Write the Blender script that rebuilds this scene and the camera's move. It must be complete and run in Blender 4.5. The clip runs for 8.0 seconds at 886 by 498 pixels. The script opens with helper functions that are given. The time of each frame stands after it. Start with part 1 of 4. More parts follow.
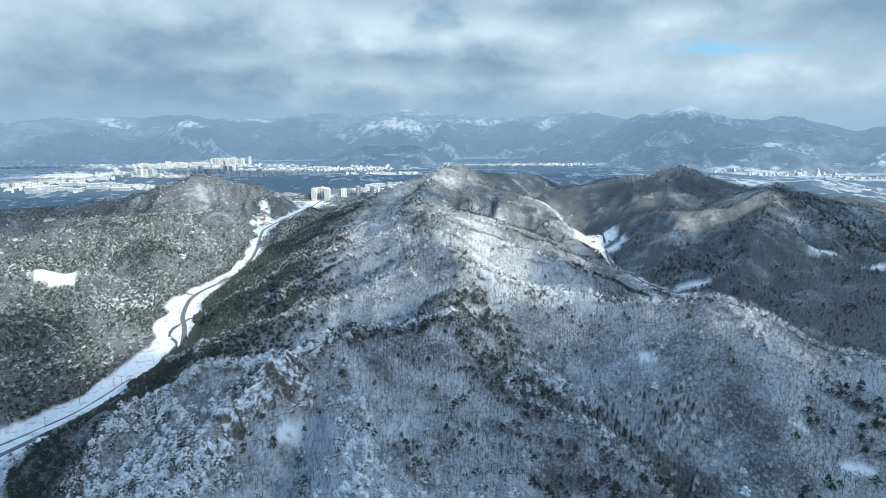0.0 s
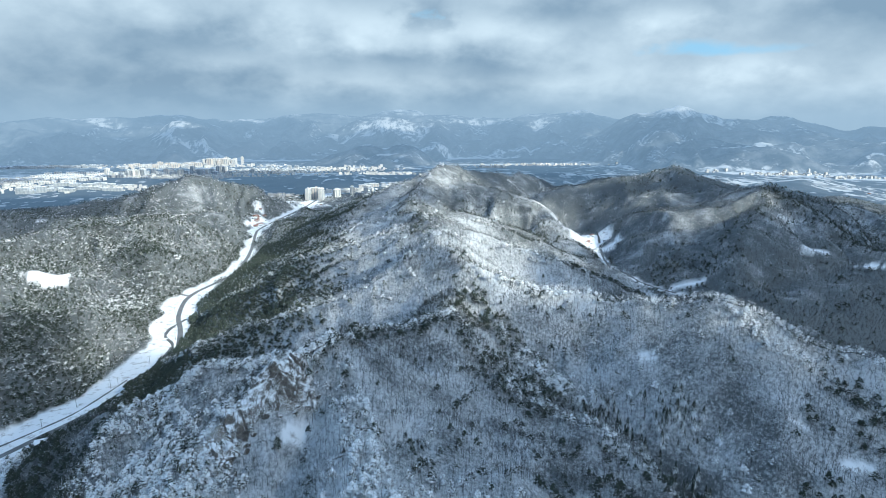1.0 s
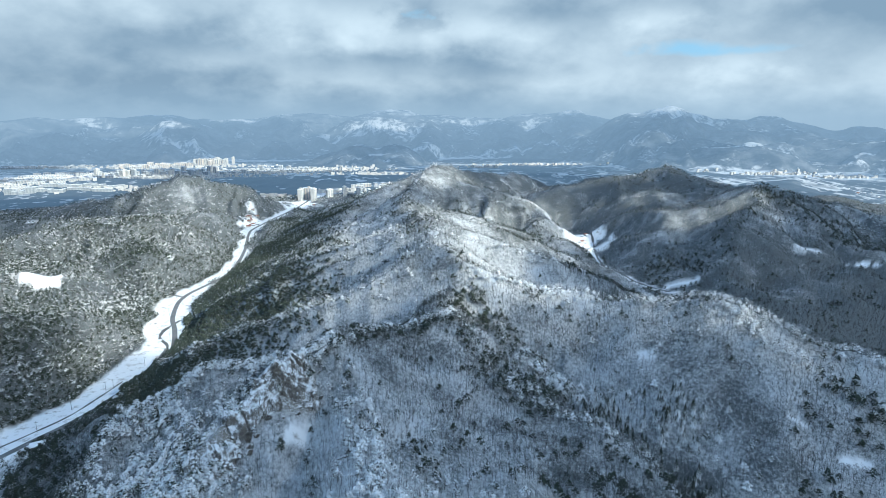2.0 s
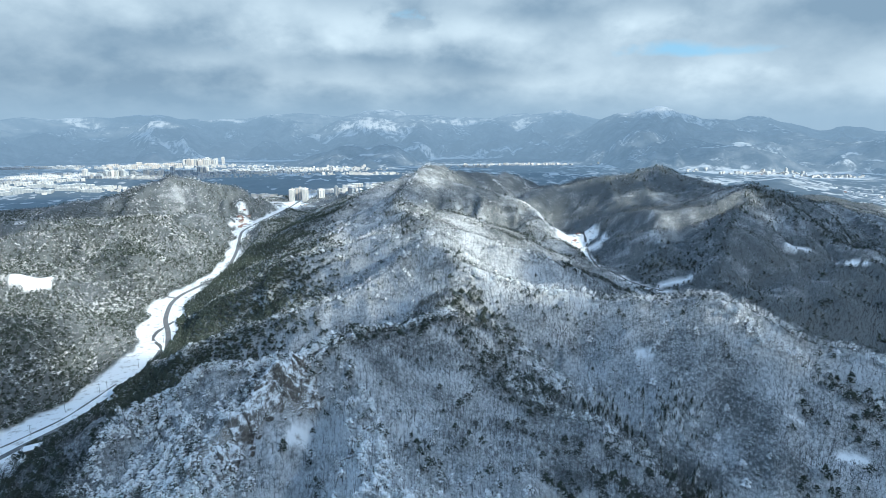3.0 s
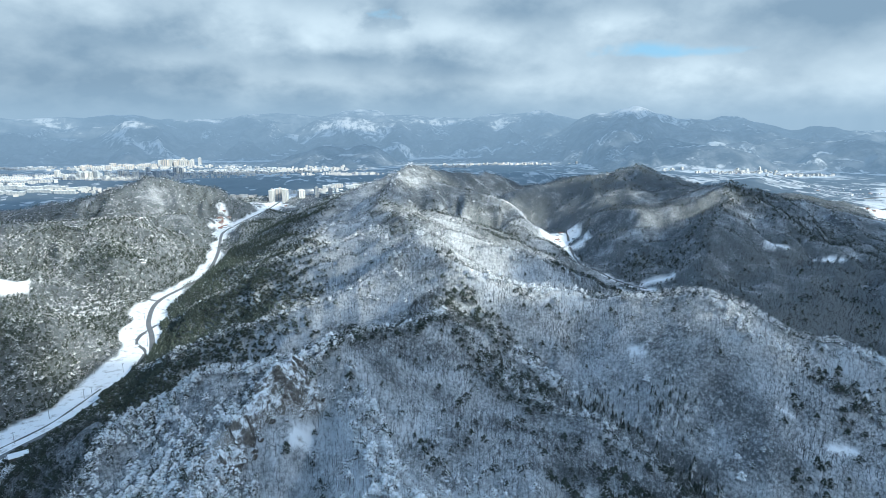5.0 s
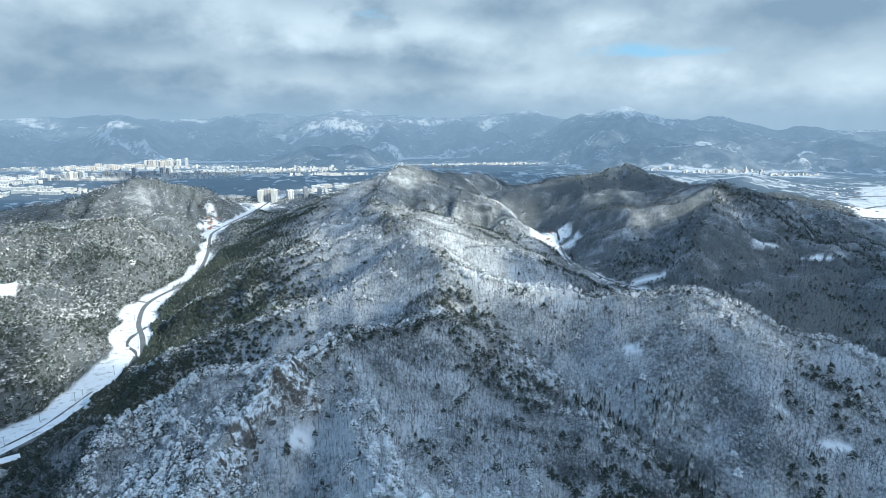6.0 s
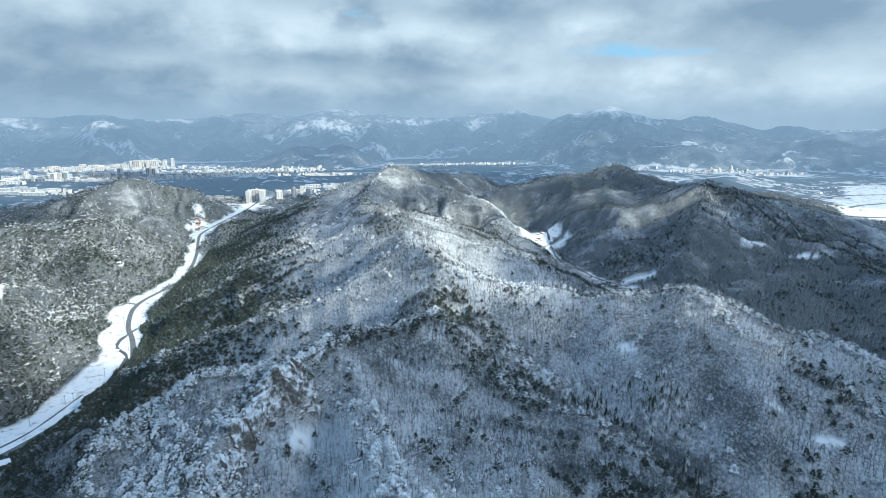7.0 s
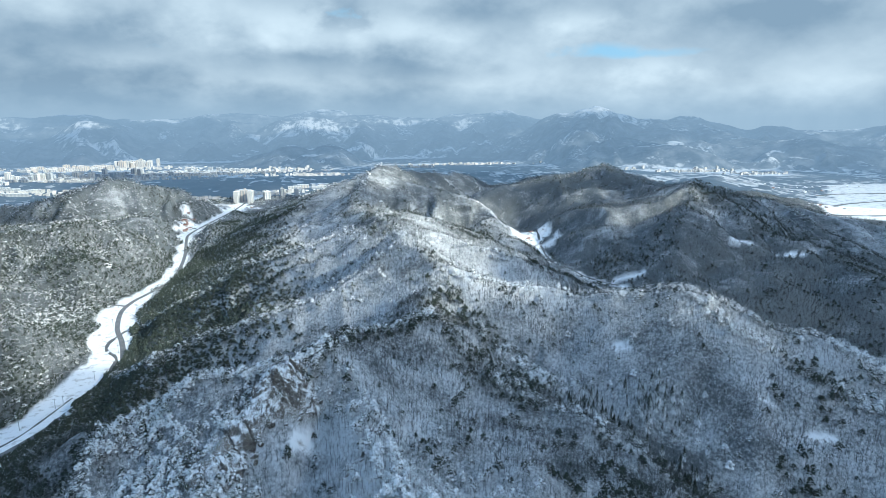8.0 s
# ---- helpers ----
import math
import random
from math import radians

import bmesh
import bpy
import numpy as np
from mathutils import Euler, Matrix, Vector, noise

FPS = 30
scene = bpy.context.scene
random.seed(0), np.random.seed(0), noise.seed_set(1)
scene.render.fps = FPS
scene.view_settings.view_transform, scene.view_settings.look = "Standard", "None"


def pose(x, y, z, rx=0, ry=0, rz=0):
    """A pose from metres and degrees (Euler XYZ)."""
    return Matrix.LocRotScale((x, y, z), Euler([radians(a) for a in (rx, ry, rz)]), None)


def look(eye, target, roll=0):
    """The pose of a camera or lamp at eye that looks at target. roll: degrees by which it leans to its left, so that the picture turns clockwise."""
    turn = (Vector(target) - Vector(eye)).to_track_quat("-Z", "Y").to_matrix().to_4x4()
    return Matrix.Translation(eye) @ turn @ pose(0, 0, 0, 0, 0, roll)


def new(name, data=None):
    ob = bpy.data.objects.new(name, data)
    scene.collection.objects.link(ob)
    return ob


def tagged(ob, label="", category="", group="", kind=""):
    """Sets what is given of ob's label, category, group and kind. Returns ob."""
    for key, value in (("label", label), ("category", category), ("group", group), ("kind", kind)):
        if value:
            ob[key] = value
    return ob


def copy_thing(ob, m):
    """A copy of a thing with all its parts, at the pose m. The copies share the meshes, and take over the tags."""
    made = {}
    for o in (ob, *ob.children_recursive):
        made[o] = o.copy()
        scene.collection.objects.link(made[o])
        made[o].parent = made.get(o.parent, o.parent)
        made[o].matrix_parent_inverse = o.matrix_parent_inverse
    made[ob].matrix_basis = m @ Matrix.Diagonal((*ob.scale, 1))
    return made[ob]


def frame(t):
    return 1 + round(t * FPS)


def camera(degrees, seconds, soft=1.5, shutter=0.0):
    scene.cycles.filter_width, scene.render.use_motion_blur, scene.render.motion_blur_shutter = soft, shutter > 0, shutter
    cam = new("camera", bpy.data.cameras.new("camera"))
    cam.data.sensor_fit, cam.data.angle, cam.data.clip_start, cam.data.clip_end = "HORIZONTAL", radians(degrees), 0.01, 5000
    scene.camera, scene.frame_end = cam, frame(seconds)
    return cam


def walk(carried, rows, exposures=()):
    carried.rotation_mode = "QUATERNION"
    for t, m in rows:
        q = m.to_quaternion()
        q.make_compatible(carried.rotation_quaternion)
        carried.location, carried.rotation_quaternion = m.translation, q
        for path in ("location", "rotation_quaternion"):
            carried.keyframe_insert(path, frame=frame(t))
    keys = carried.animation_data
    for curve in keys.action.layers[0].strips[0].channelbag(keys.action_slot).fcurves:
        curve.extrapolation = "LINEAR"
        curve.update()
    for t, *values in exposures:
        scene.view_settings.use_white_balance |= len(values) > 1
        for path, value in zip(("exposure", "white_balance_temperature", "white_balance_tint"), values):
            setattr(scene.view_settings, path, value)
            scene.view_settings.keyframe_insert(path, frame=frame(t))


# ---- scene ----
cam = camera(71.4, 8.0, soft=0.6)
EYE, PITCH = 262.0, -12.06
# seconds, metres east, metres north, yaw in degrees
PATH = [
    (0.0, -0.02, -0.05, -1.661),
    (0.5, -2.8, -0.07, -2.002),
    (1.0, -5.6, -0.06, -2.373),
    (1.5, -8.44, -0.03, -2.772),
    (2.0, -11.3, 0.01, -3.198),
    (2.5, -14.17, 0.08, -3.649),
    (3.0, -17.07, 0.17, -4.122),
    (3.5, -19.97, 0.29, -4.616),
    (4.0, -22.89, 0.42, -5.129),
    (4.5, -25.82, 0.58, -5.66),
    (5.0, -28.76, 0.77, -6.206),
    (5.5, -31.7, 0.98, -6.765),
    (6.0, -34.64, 1.21, -7.337),
    (6.5, -37.57, 1.47, -7.918),
    (7.0, -40.51, 1.75, -8.508),
    (7.5, -43.43, 2.07, -9.104),
    (8.0, -46.35, 2.41, -9.704),
]
walk(cam, [(t, pose(x, y, EYE, 90 + PITCH, 0, yaw)) for t, x, y, yaw in PATH], exposures=((0.0, 0.56, 5360, 1), (8.0, 0.56, 5360, 1)))

# ---- light ----
SUN = Vector((0.67, -0.54, 0.51)).normalized()
lamp = new("sun", bpy.data.lights.new("sun", "SUN"))
lamp.data.energy, lamp.data.angle, lamp.data.color = 5.0, radians(0.6), (1.0, 0.85, 0.64)
lamp.matrix_world = look(SUN * 3000, (0, 0, 0))


class Graph:
    """Short hand for node trees."""

    def __init__(self, tree):
        self.tree = tree
        tree.nodes.clear()

    def node(self, kind, values=(), **settings):
        n = self.tree.nodes.new(kind)
        for key, value in settings.items():
            setattr(n, key, value)
        for key, value in dict(values).items():
            if isinstance(value, bpy.types.NodeSocket):
                self.tree.links.new(value, n.inputs[key])
            else:
                n.inputs[key].default_value = value
        return n

    def math(self, operation, a, b=0.0, clamp=False):
        return self.node("ShaderNodeMath", {0: a, 1: b}, operation=operation, use_clamp=clamp).outputs[0]

    def noise(self, vector, scale, detail=4.0, rough=0.55):
        return self.node("ShaderNodeTexNoise", {"Vector": vector, "Scale": scale, "Detail": detail, "Roughness": rough}).outputs["Fac"]

    def ramp(self, fac, low, high):
        return self.node("ShaderNodeMapRange", {"Value": fac, "From Min": low, "From Max": high}, clamp=True).outputs[0]

    def mix(self, fac, a, b):
        n = self.node("ShaderNodeMix", data_type="RGBA")
        for socket, value in ((n.inputs[0], fac), (n.inputs[6], a), (n.inputs[7], b)):
            if isinstance(value, bpy.types.NodeSocket):
                self.tree.links.new(value, socket)
            else:
                socket.default_value = (*value, 1.0) if isinstance(value, tuple) and len(value) == 3 else value
        return n.outputs[2]

    def attribute(self, name):
        return self.node("ShaderNodeAttribute", attribute_name=name).outputs["Fac"]

    def surface(self, colour, rough=0.8, bump=None, strength=0.5, distance=0.1, metal=0.0):
        values = {"Base Color": colour if isinstance(colour, bpy.types.NodeSocket) else (*colour, 1.0), "Roughness": rough, "Metallic": metal}
        if bump is not None:
            values["Normal"] = self.node("ShaderNodeBump", {"Height": bump, "Strength": strength, "Distance": distance}).outputs[0]
        shader = self.node("ShaderNodeBsdfPrincipled", values)
        shader.inputs["Specular IOR Level"].default_value = 0.25
        return shader.outputs[0]

    def finish(self, shader, kind="ShaderNodeOutputMaterial"):
        self.node(kind, {"Surface": shader})


def material(name):
    m = bpy.data.materials.new(name)
    m.use_nodes = True
    return m, Graph(m.node_tree)


# the sky: clear blue with a broken, layered cloud cover
sky = bpy.data.worlds.new("sky")
sky.use_nodes = True
scene.world = sky
g = Graph(sky.node_tree)
blue = g.node("ShaderNodeTexSky", sky_type="NISHITA", sun_disc=False, sun_elevation=math.asin(SUN.z), sun_rotation=math.atan2(SUN.x, SUN.y)).outputs[0]
way = g.node("ShaderNodeTexCoord").outputs["Generated"]
parts = g.node("ShaderNodeSeparateXYZ", {0: way})
rise = g.math("ADD", g.math("MAXIMUM", parts.outputs["Z"], 0.0), 0.55)
deck = g.node("ShaderNodeCombineXYZ", {"X": g.math("DIVIDE", parts.outputs["X"], rise), "Y": g.math("DIVIDE", parts.outputs["Y"], rise), "Z": 0.4}).outputs[0]
billow = g.noise(deck, 6.2, 8.0, 0.52)
broad = g.noise(deck, 2.2, 3.0, 0.5)
ragged = g.noise(deck, 8.5, 5.0, 0.6)
bearing = g.math("ADD", g.math("MULTIPLY", g.math("ARCTAN2", parts.outputs["X"], parts.outputs["Y"]), 57.3), g.math("MULTIPLY", g.math("SUBTRACT", ragged, 0.5), 9.0))
lift = g.math("ADD", g.math("MULTIPLY", parts.outputs["Z"], 57.6), g.math("MULTIPLY", g.math("SUBTRACT", billow, 0.5), 2.6))
# banks of cloud: bearing, elevation, half width, half height in degrees, how much paler or darker
BANKS = [(-5.4, 7.4, 6.5, 2.2, 0.36), (6.2, 7.3, 6.0, 1.7, 0.32), (-11.4, 9.2, 4, 1.4, 0.18), (-25, 9.2, 7, 1.4, 0.20), (-5.6, 2.9, 7, 0.9, 0.12), (-15, 4.4, 4, 0.8, 0.14), (27.6, 3.6, 3.4, 1.5, 0.34),
         (16.5, 3.3, 5, 1.6, 0.20), (38.5, 2.6, 7, 1.8, 0.24), (31, 1.6, 8, 1.2, 0.10), (22, 7.8, 3, 1.0, 0.28), (-19, 6.5, 6, 1.1, -0.20), (0.5, 8.3, 1.8, 1.3, -0.30), (-2, 5.1, 8, 0.8, -0.20),
         (-25, 3.2, 11, 2.0, -0.12), (36, 7.8, 8, 1.6, -0.16), (-12, 0.9, 20, 1.2, -0.12), (12.5, 9.0, 6, 1.2, -0.20), (9, 4.3, 6, 0.8, -0.14)]
CLEARS = [(23.4, 5.7, 3.2, 0.7, 1.0), (28.5, 5.3, 4.0, 0.45, 0.7), (0.2, 8.9, 0.9, 0.4, 0.6), (-14, 5.7, 3.0, 0.4, 0.35)]


def heap(rows):
    """Soft ellipses added up over the sky."""
    total = 0.0
    for b, e, w, h, amount in rows:
        u = g.math("DIVIDE", g.math("SUBTRACT", bearing, b), float(w))
        v = g.math("DIVIDE", g.math("SUBTRACT", lift, e), h)
        fall = g.math("EXPONENT", g.math("MULTIPLY", g.math("ADD", g.math("MULTIPLY", u, u), g.math("MULTIPLY", v, v)), -1.0))
        total = g.math("ADD", g.math("MULTIPLY", fall, amount), total)
    return total


grain = g.math("ADD", g.math("MULTIPLY", billow, 0.85), g.math("MULTIPLY", broad, 0.45))
light = g.ramp(g.math("ADD", grain, g.math("MULTIPLY", heap(BANKS), 1.25)), 0.40, 1.10)
cloud = g.mix(light, (0.205, 0.254, 0.300), (0.545, 0.565, 0.560))
hole = g.math("MULTIPLY", g.ramp(heap(CLEARS), 0.30, 1.0), 0.80)
cloud = g.mix(hole, cloud, (0.265, 0.440, 0.555))
low = g.ramp(parts.outputs["Z"], 0.050, 0.0)
cloud = g.mix(g.math("MULTIPLY", low, 0.75), cloud, (0.262, 0.325, 0.380))
gap = g.math("MULTIPLY", g.ramp(parts.outputs["Z"], 0.25, 0.5), 0.92)
clear = g.node("ShaderNodeBackground", {"Color": blue, "Strength": 0.15}).outputs[0]
over = g.node("ShaderNodeBackground", {"Color": cloud, "Strength": 1.0}).outputs[0]
g.finish(g.node("ShaderNodeMixShader", {0: gap, 1: over, 2: clear}).outputs[0], "ShaderNodeOutputWorld")

# ---- materials ----
SNOW = (0.80, 0.82, 0.85)


def place(g, scale=1.0):
    p = g.node("ShaderNodeNewGeometry").outputs["Position"]
    return g.node("ShaderNodeVectorMath", {0: p, 3: scale}, operation="SCALE").outputs[0]


def land_material():
    m, g = material("snowy_woodland_ground")
    p = place(g)
    fine, coarse = g.noise(p, 1.9, 5.0, 0.70), g.noise(p, 0.045, 4.0, 0.55)
    opened, rock = g.attribute("open"), g.attribute("rock")
    litter = g.mix(g.noise(p, 0.35, 4.0), (0.066, 0.076, 0.082), (0.165, 0.180, 0.192))
    middle = g.noise(p, 0.55, 3.0, 0.6)
    drift = g.math("ADD", g.math("ADD", g.math("ADD", g.math("MULTIPLY", fine, 0.35), g.math("MULTIPLY", middle, 0.35)), g.math("MULTIPLY", coarse, 0.30)), g.math("MULTIPLY", g.math("SUBTRACT", g.attribute("snow"), 0.5), 0.45))
    wood = g.mix(g.ramp(drift, 0.43, 0.60), litter, (0.60, 0.62, 0.65))
    stone = g.mix(g.ramp(g.noise(p, 0.7, 6.0, 0.7), 0.40, 0.66), (0.09, 0.085, 0.075), (0.27, 0.25, 0.22))
    stone = g.mix(g.ramp(fine, 0.50, 0.60), stone, SNOW)
    field = g.mix(g.ramp(g.noise(p, 0.10, 7.0, 0.75), 0.53, 0.66), SNOW, (0.30, 0.29, 0.28))
    base = g.mix(opened, wood, field)
    base = g.mix(rock, base, stone)
    g.finish(g.surface(base, 0.85, g.math("ADD", fine, g.math("MULTIPLY", coarse, 0.6)), 0.7, 0.8))
    return m


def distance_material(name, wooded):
    """Far land with haze put into its emission, stronger with distance."""
    m, g = material(name)
    p = place(g)
    flat = g.node("ShaderNodeVectorMath", {0: p, 1: (1.0, 0.8, 0.0)}, operation="MULTIPLY").outputs[0]
    cells = g.node("ShaderNodeTexVoronoi", {"Vector": flat, "Scale": 0.036, "Randomness": 1.0}).outputs["Color"]
    plot = g.node("ShaderNodeSeparateColor", {0: cells}).outputs[0]
    patch = g.math("ADD", g.math("MULTIPLY", plot, 0.18), g.math("ADD", g.math("MULTIPLY", g.noise(flat, 0.0024, 4.0), 0.75), g.math("MULTIPLY", g.noise(flat, 0.026, 5.0, 0.65), 0.42)))
    wood = g.mix(g.noise(p, 0.02, 5.0), (0.035, 0.05, 0.07), (0.12, 0.14, 0.165))
    land = g.mix(g.math("MAXIMUM", g.ramp(patch, wooded, wooded + 0.05), g.attribute("open")), wood, g.mix(g.math("MULTIPLY", g.ramp(plot, 0.45, 1.0), 0.6), SNOW, (0.30, 0.32, 0.35)))
    field = g.mix(g.math("MULTIPLY", g.ramp(g.noise(flat, 0.045, 5.0, 0.7), 0.50, 0.62), 0.7), SNOW, (0.22, 0.24, 0.27))
    land = g.mix(g.attribute("open"), land, field)
    high = g.ramp(g.math("ADD", g.node("ShaderNodeSeparateXYZ", {0: p}).outputs["Z"], g.math("MULTIPLY", g.noise(p, 0.008, 5.0, 0.7), 260.0)), 400.0, 460.0)
    steep = g.ramp(g.node("ShaderNodeSeparateXYZ", {0: g.node("ShaderNodeNewGeometry").outputs["Normal"]}).outputs["Z"], 0.985, 0.95)
    bare = g.math("MULTIPLY", g.ramp(g.noise(p, 0.0045, 6.0, 0.65), 0.58, 0.66), g.ramp(g.noise(p, 0.05, 5.0, 0.7), 0.44, 0.58))
    face = g.math("MULTIPLY", g.attribute("open"), g.ramp(g.noise(g.node("ShaderNodeVectorMath", {0: p, 1: (1.0, 0.45, 0.5)}, operation="MULTIPLY").outputs[0], 0.030, 6.0, 0.7), 0.42, 0.54))
    frost = g.math("MULTIPLY", g.ramp(g.noise(p, 0.011, 6.0, 0.68), 0.42, 0.70), 0.26)
    hill = g.mix(g.math("MAXIMUM", g.math("MAXIMUM", high, frost), g.math("MAXIMUM", bare, face)), wood, SNOW)
    land = g.mix(steep, land, hill)
    body = g.surface(land, 0.9)
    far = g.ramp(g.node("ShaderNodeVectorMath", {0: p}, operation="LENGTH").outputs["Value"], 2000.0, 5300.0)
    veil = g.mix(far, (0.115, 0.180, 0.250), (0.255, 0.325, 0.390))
    haze_glow = g.node("ShaderNodeEmission", {"Color": veil, "Strength": 1.0}).outputs[0]
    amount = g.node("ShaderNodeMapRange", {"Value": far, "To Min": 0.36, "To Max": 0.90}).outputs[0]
    g.finish(g.node("ShaderNodeMixShader", {0: amount, 1: body, 2: haze_glow}).outputs[0])
    return m


def bare_material():
    m, g = material("rimed_bare_wood")
    one = g.node("ShaderNodeNewGeometry").outputs["Random Per Island"]
    p = place(g)
    bark = g.mix(one, (0.036, 0.043, 0.046), (0.118, 0.132, 0.140))
    rime = g.ramp(g.math("ADD", g.attribute("snow"), g.math("MULTIPLY", g.math("SUBTRACT", g.noise(p, 0.10, 3.0), 0.5), 0.7)), 0.25, 0.75)
    g.finish(g.surface(g.mix(rime, bark, (0.80, 0.82, 0.85)), 0.85))
    return m


def needle_material():
    m, g = material("snow_laden_needles")
    geo = g.node("ShaderNodeNewGeometry")
    p = place(g)
    green = g.mix(geo.outputs["Random Per Island"], (0.020, 0.029, 0.025), (0.056, 0.070, 0.056))
    up = g.node("ShaderNodeSeparateXYZ", {0: geo.outputs["Normal"]}).outputs["Z"]
    fall = g.math("ADD", g.math("ADD", up, g.math("MULTIPLY", g.math("SUBTRACT", g.noise(p, 2.0, 4.0, 0.7), 0.5), 1.9)), g.math("SUBTRACT", g.attribute("snow"), 1.0))
    g.finish(g.surface(g.mix(g.ramp(fall, 0.53, 0.63), green, SNOW), 0.8))
    return m


def plain_material(name, dark, pale, scale, rough=0.8, bump=0.3):
    m, g = material(name)
    p = place(g)
    fine = g.noise(p, scale, 6.0, 0.65)
    both = g.math("ADD", g.math("MULTIPLY", fine, 0.6), g.math("MULTIPLY", g.noise(p, scale * 0.11, 3.0), 0.4))
    g.finish(g.surface(g.mix(g.ramp(both, 0.35, 0.65), dark, pale), rough, fine, bump, 0.1))
    return m


LAND = land_material()
FAR_LAND = distance_material("distant_land_haze_glow", 0.715)
BARE, NEEDLES = bare_material(), needle_material()
BARK = plain_material("pine_bark", (0.05, 0.035, 0.028), (0.16, 0.11, 0.085), 6.0)
ASPHALT = plain_material("damp_asphalt", (0.075, 0.078, 0.082), (0.20, 0.205, 0.21), 0.8, 0.6)
WATER = plain_material("dark_brook_bed", (0.030, 0.034, 0.038), (0.14, 0.14, 0.14), 0.5, 0.4)

# ---- land ----

def lattice(ix, iy, seed):
    """A fixed random value in 0..1 for each whole pair."""
    n = (ix * 374761393 + iy * 668265263 + seed * 1442695041) & 0x7FFFFFFF
    n = ((n ^ (n >> 13)) * 1274126177) & 0x7FFFFFFF
    n = ((n ^ (n >> 16)) * 668265263) & 0x7FFFFFFF
    return ((n ^ (n >> 15)) & 0xFFFF) / 65535.0


def value_noise(x, y, size, seed):
    x, y = x / size, y / size
    ix, iy = np.floor(x).astype(np.int64), np.floor(y).astype(np.int64)
    fx, fy = x - ix, y - iy
    fx, fy = fx * fx * fx * (fx * (fx * 6 - 15) + 10), fy * fy * fy * (fy * (fy * 6 - 15) + 10)
    low = lattice(ix, iy, seed) * (1 - fx) + lattice(ix + 1, iy, seed) * fx
    top = lattice(ix, iy + 1, seed) * (1 - fx) + lattice(ix + 1, iy + 1, seed) * fx
    return low * (1 - fy) + top * fy


def fbm(x, y, size, seed, octaves=4):
    """Layered noise, about -1..1."""
    total, weight = 0.0, 1.0
    for k in range(octaves):
        a = 0.6 * k + 0.3
        total = total + weight * (2 * value_noise(x * math.cos(a) - y * math.sin(a), x * math.sin(a) + y * math.cos(a), size / 2.03 ** k, seed + k) - 1)
        weight *= 0.5
    return total * 0.75


def course(line, x, y):
    """Distance to a bent line of (x, y, value) points, the value there, the side (+1 is right of its way, -1 left, between them past its ends) and how far along it that is."""
    best = np.full(x.shape, 1e12)
    value, side, run, gone = np.zeros(x.shape), np.ones(x.shape), np.zeros(x.shape), 0.0
    for (ax, ay, az), (bx, by, bz) in zip(line, line[1:]):
        dx, dy = bx - ax, by - ay
        f = np.clip(((x - ax) * dx + (y - ay) * dy) / (dx * dx + dy * dy), 0, 1)
        qx, qy = x - ax - f * dx, y - ay - f * dy
        d = qx * qx + qy * qy
        near = d < best
        best = np.where(near, d, best)
        value = np.where(near, az + f * (bz - az), value)
        span = math.hypot(dx, dy)
        side = np.where(near, (qx * dy - qy * dx) / (span * np.sqrt(d) + 1e-9), side)
        run = np.where(near, gone + f * span, run)
        gone += span
    return np.sqrt(best), value, side, run


def along(line, x, y):
    return course(line, x, y)[:3]


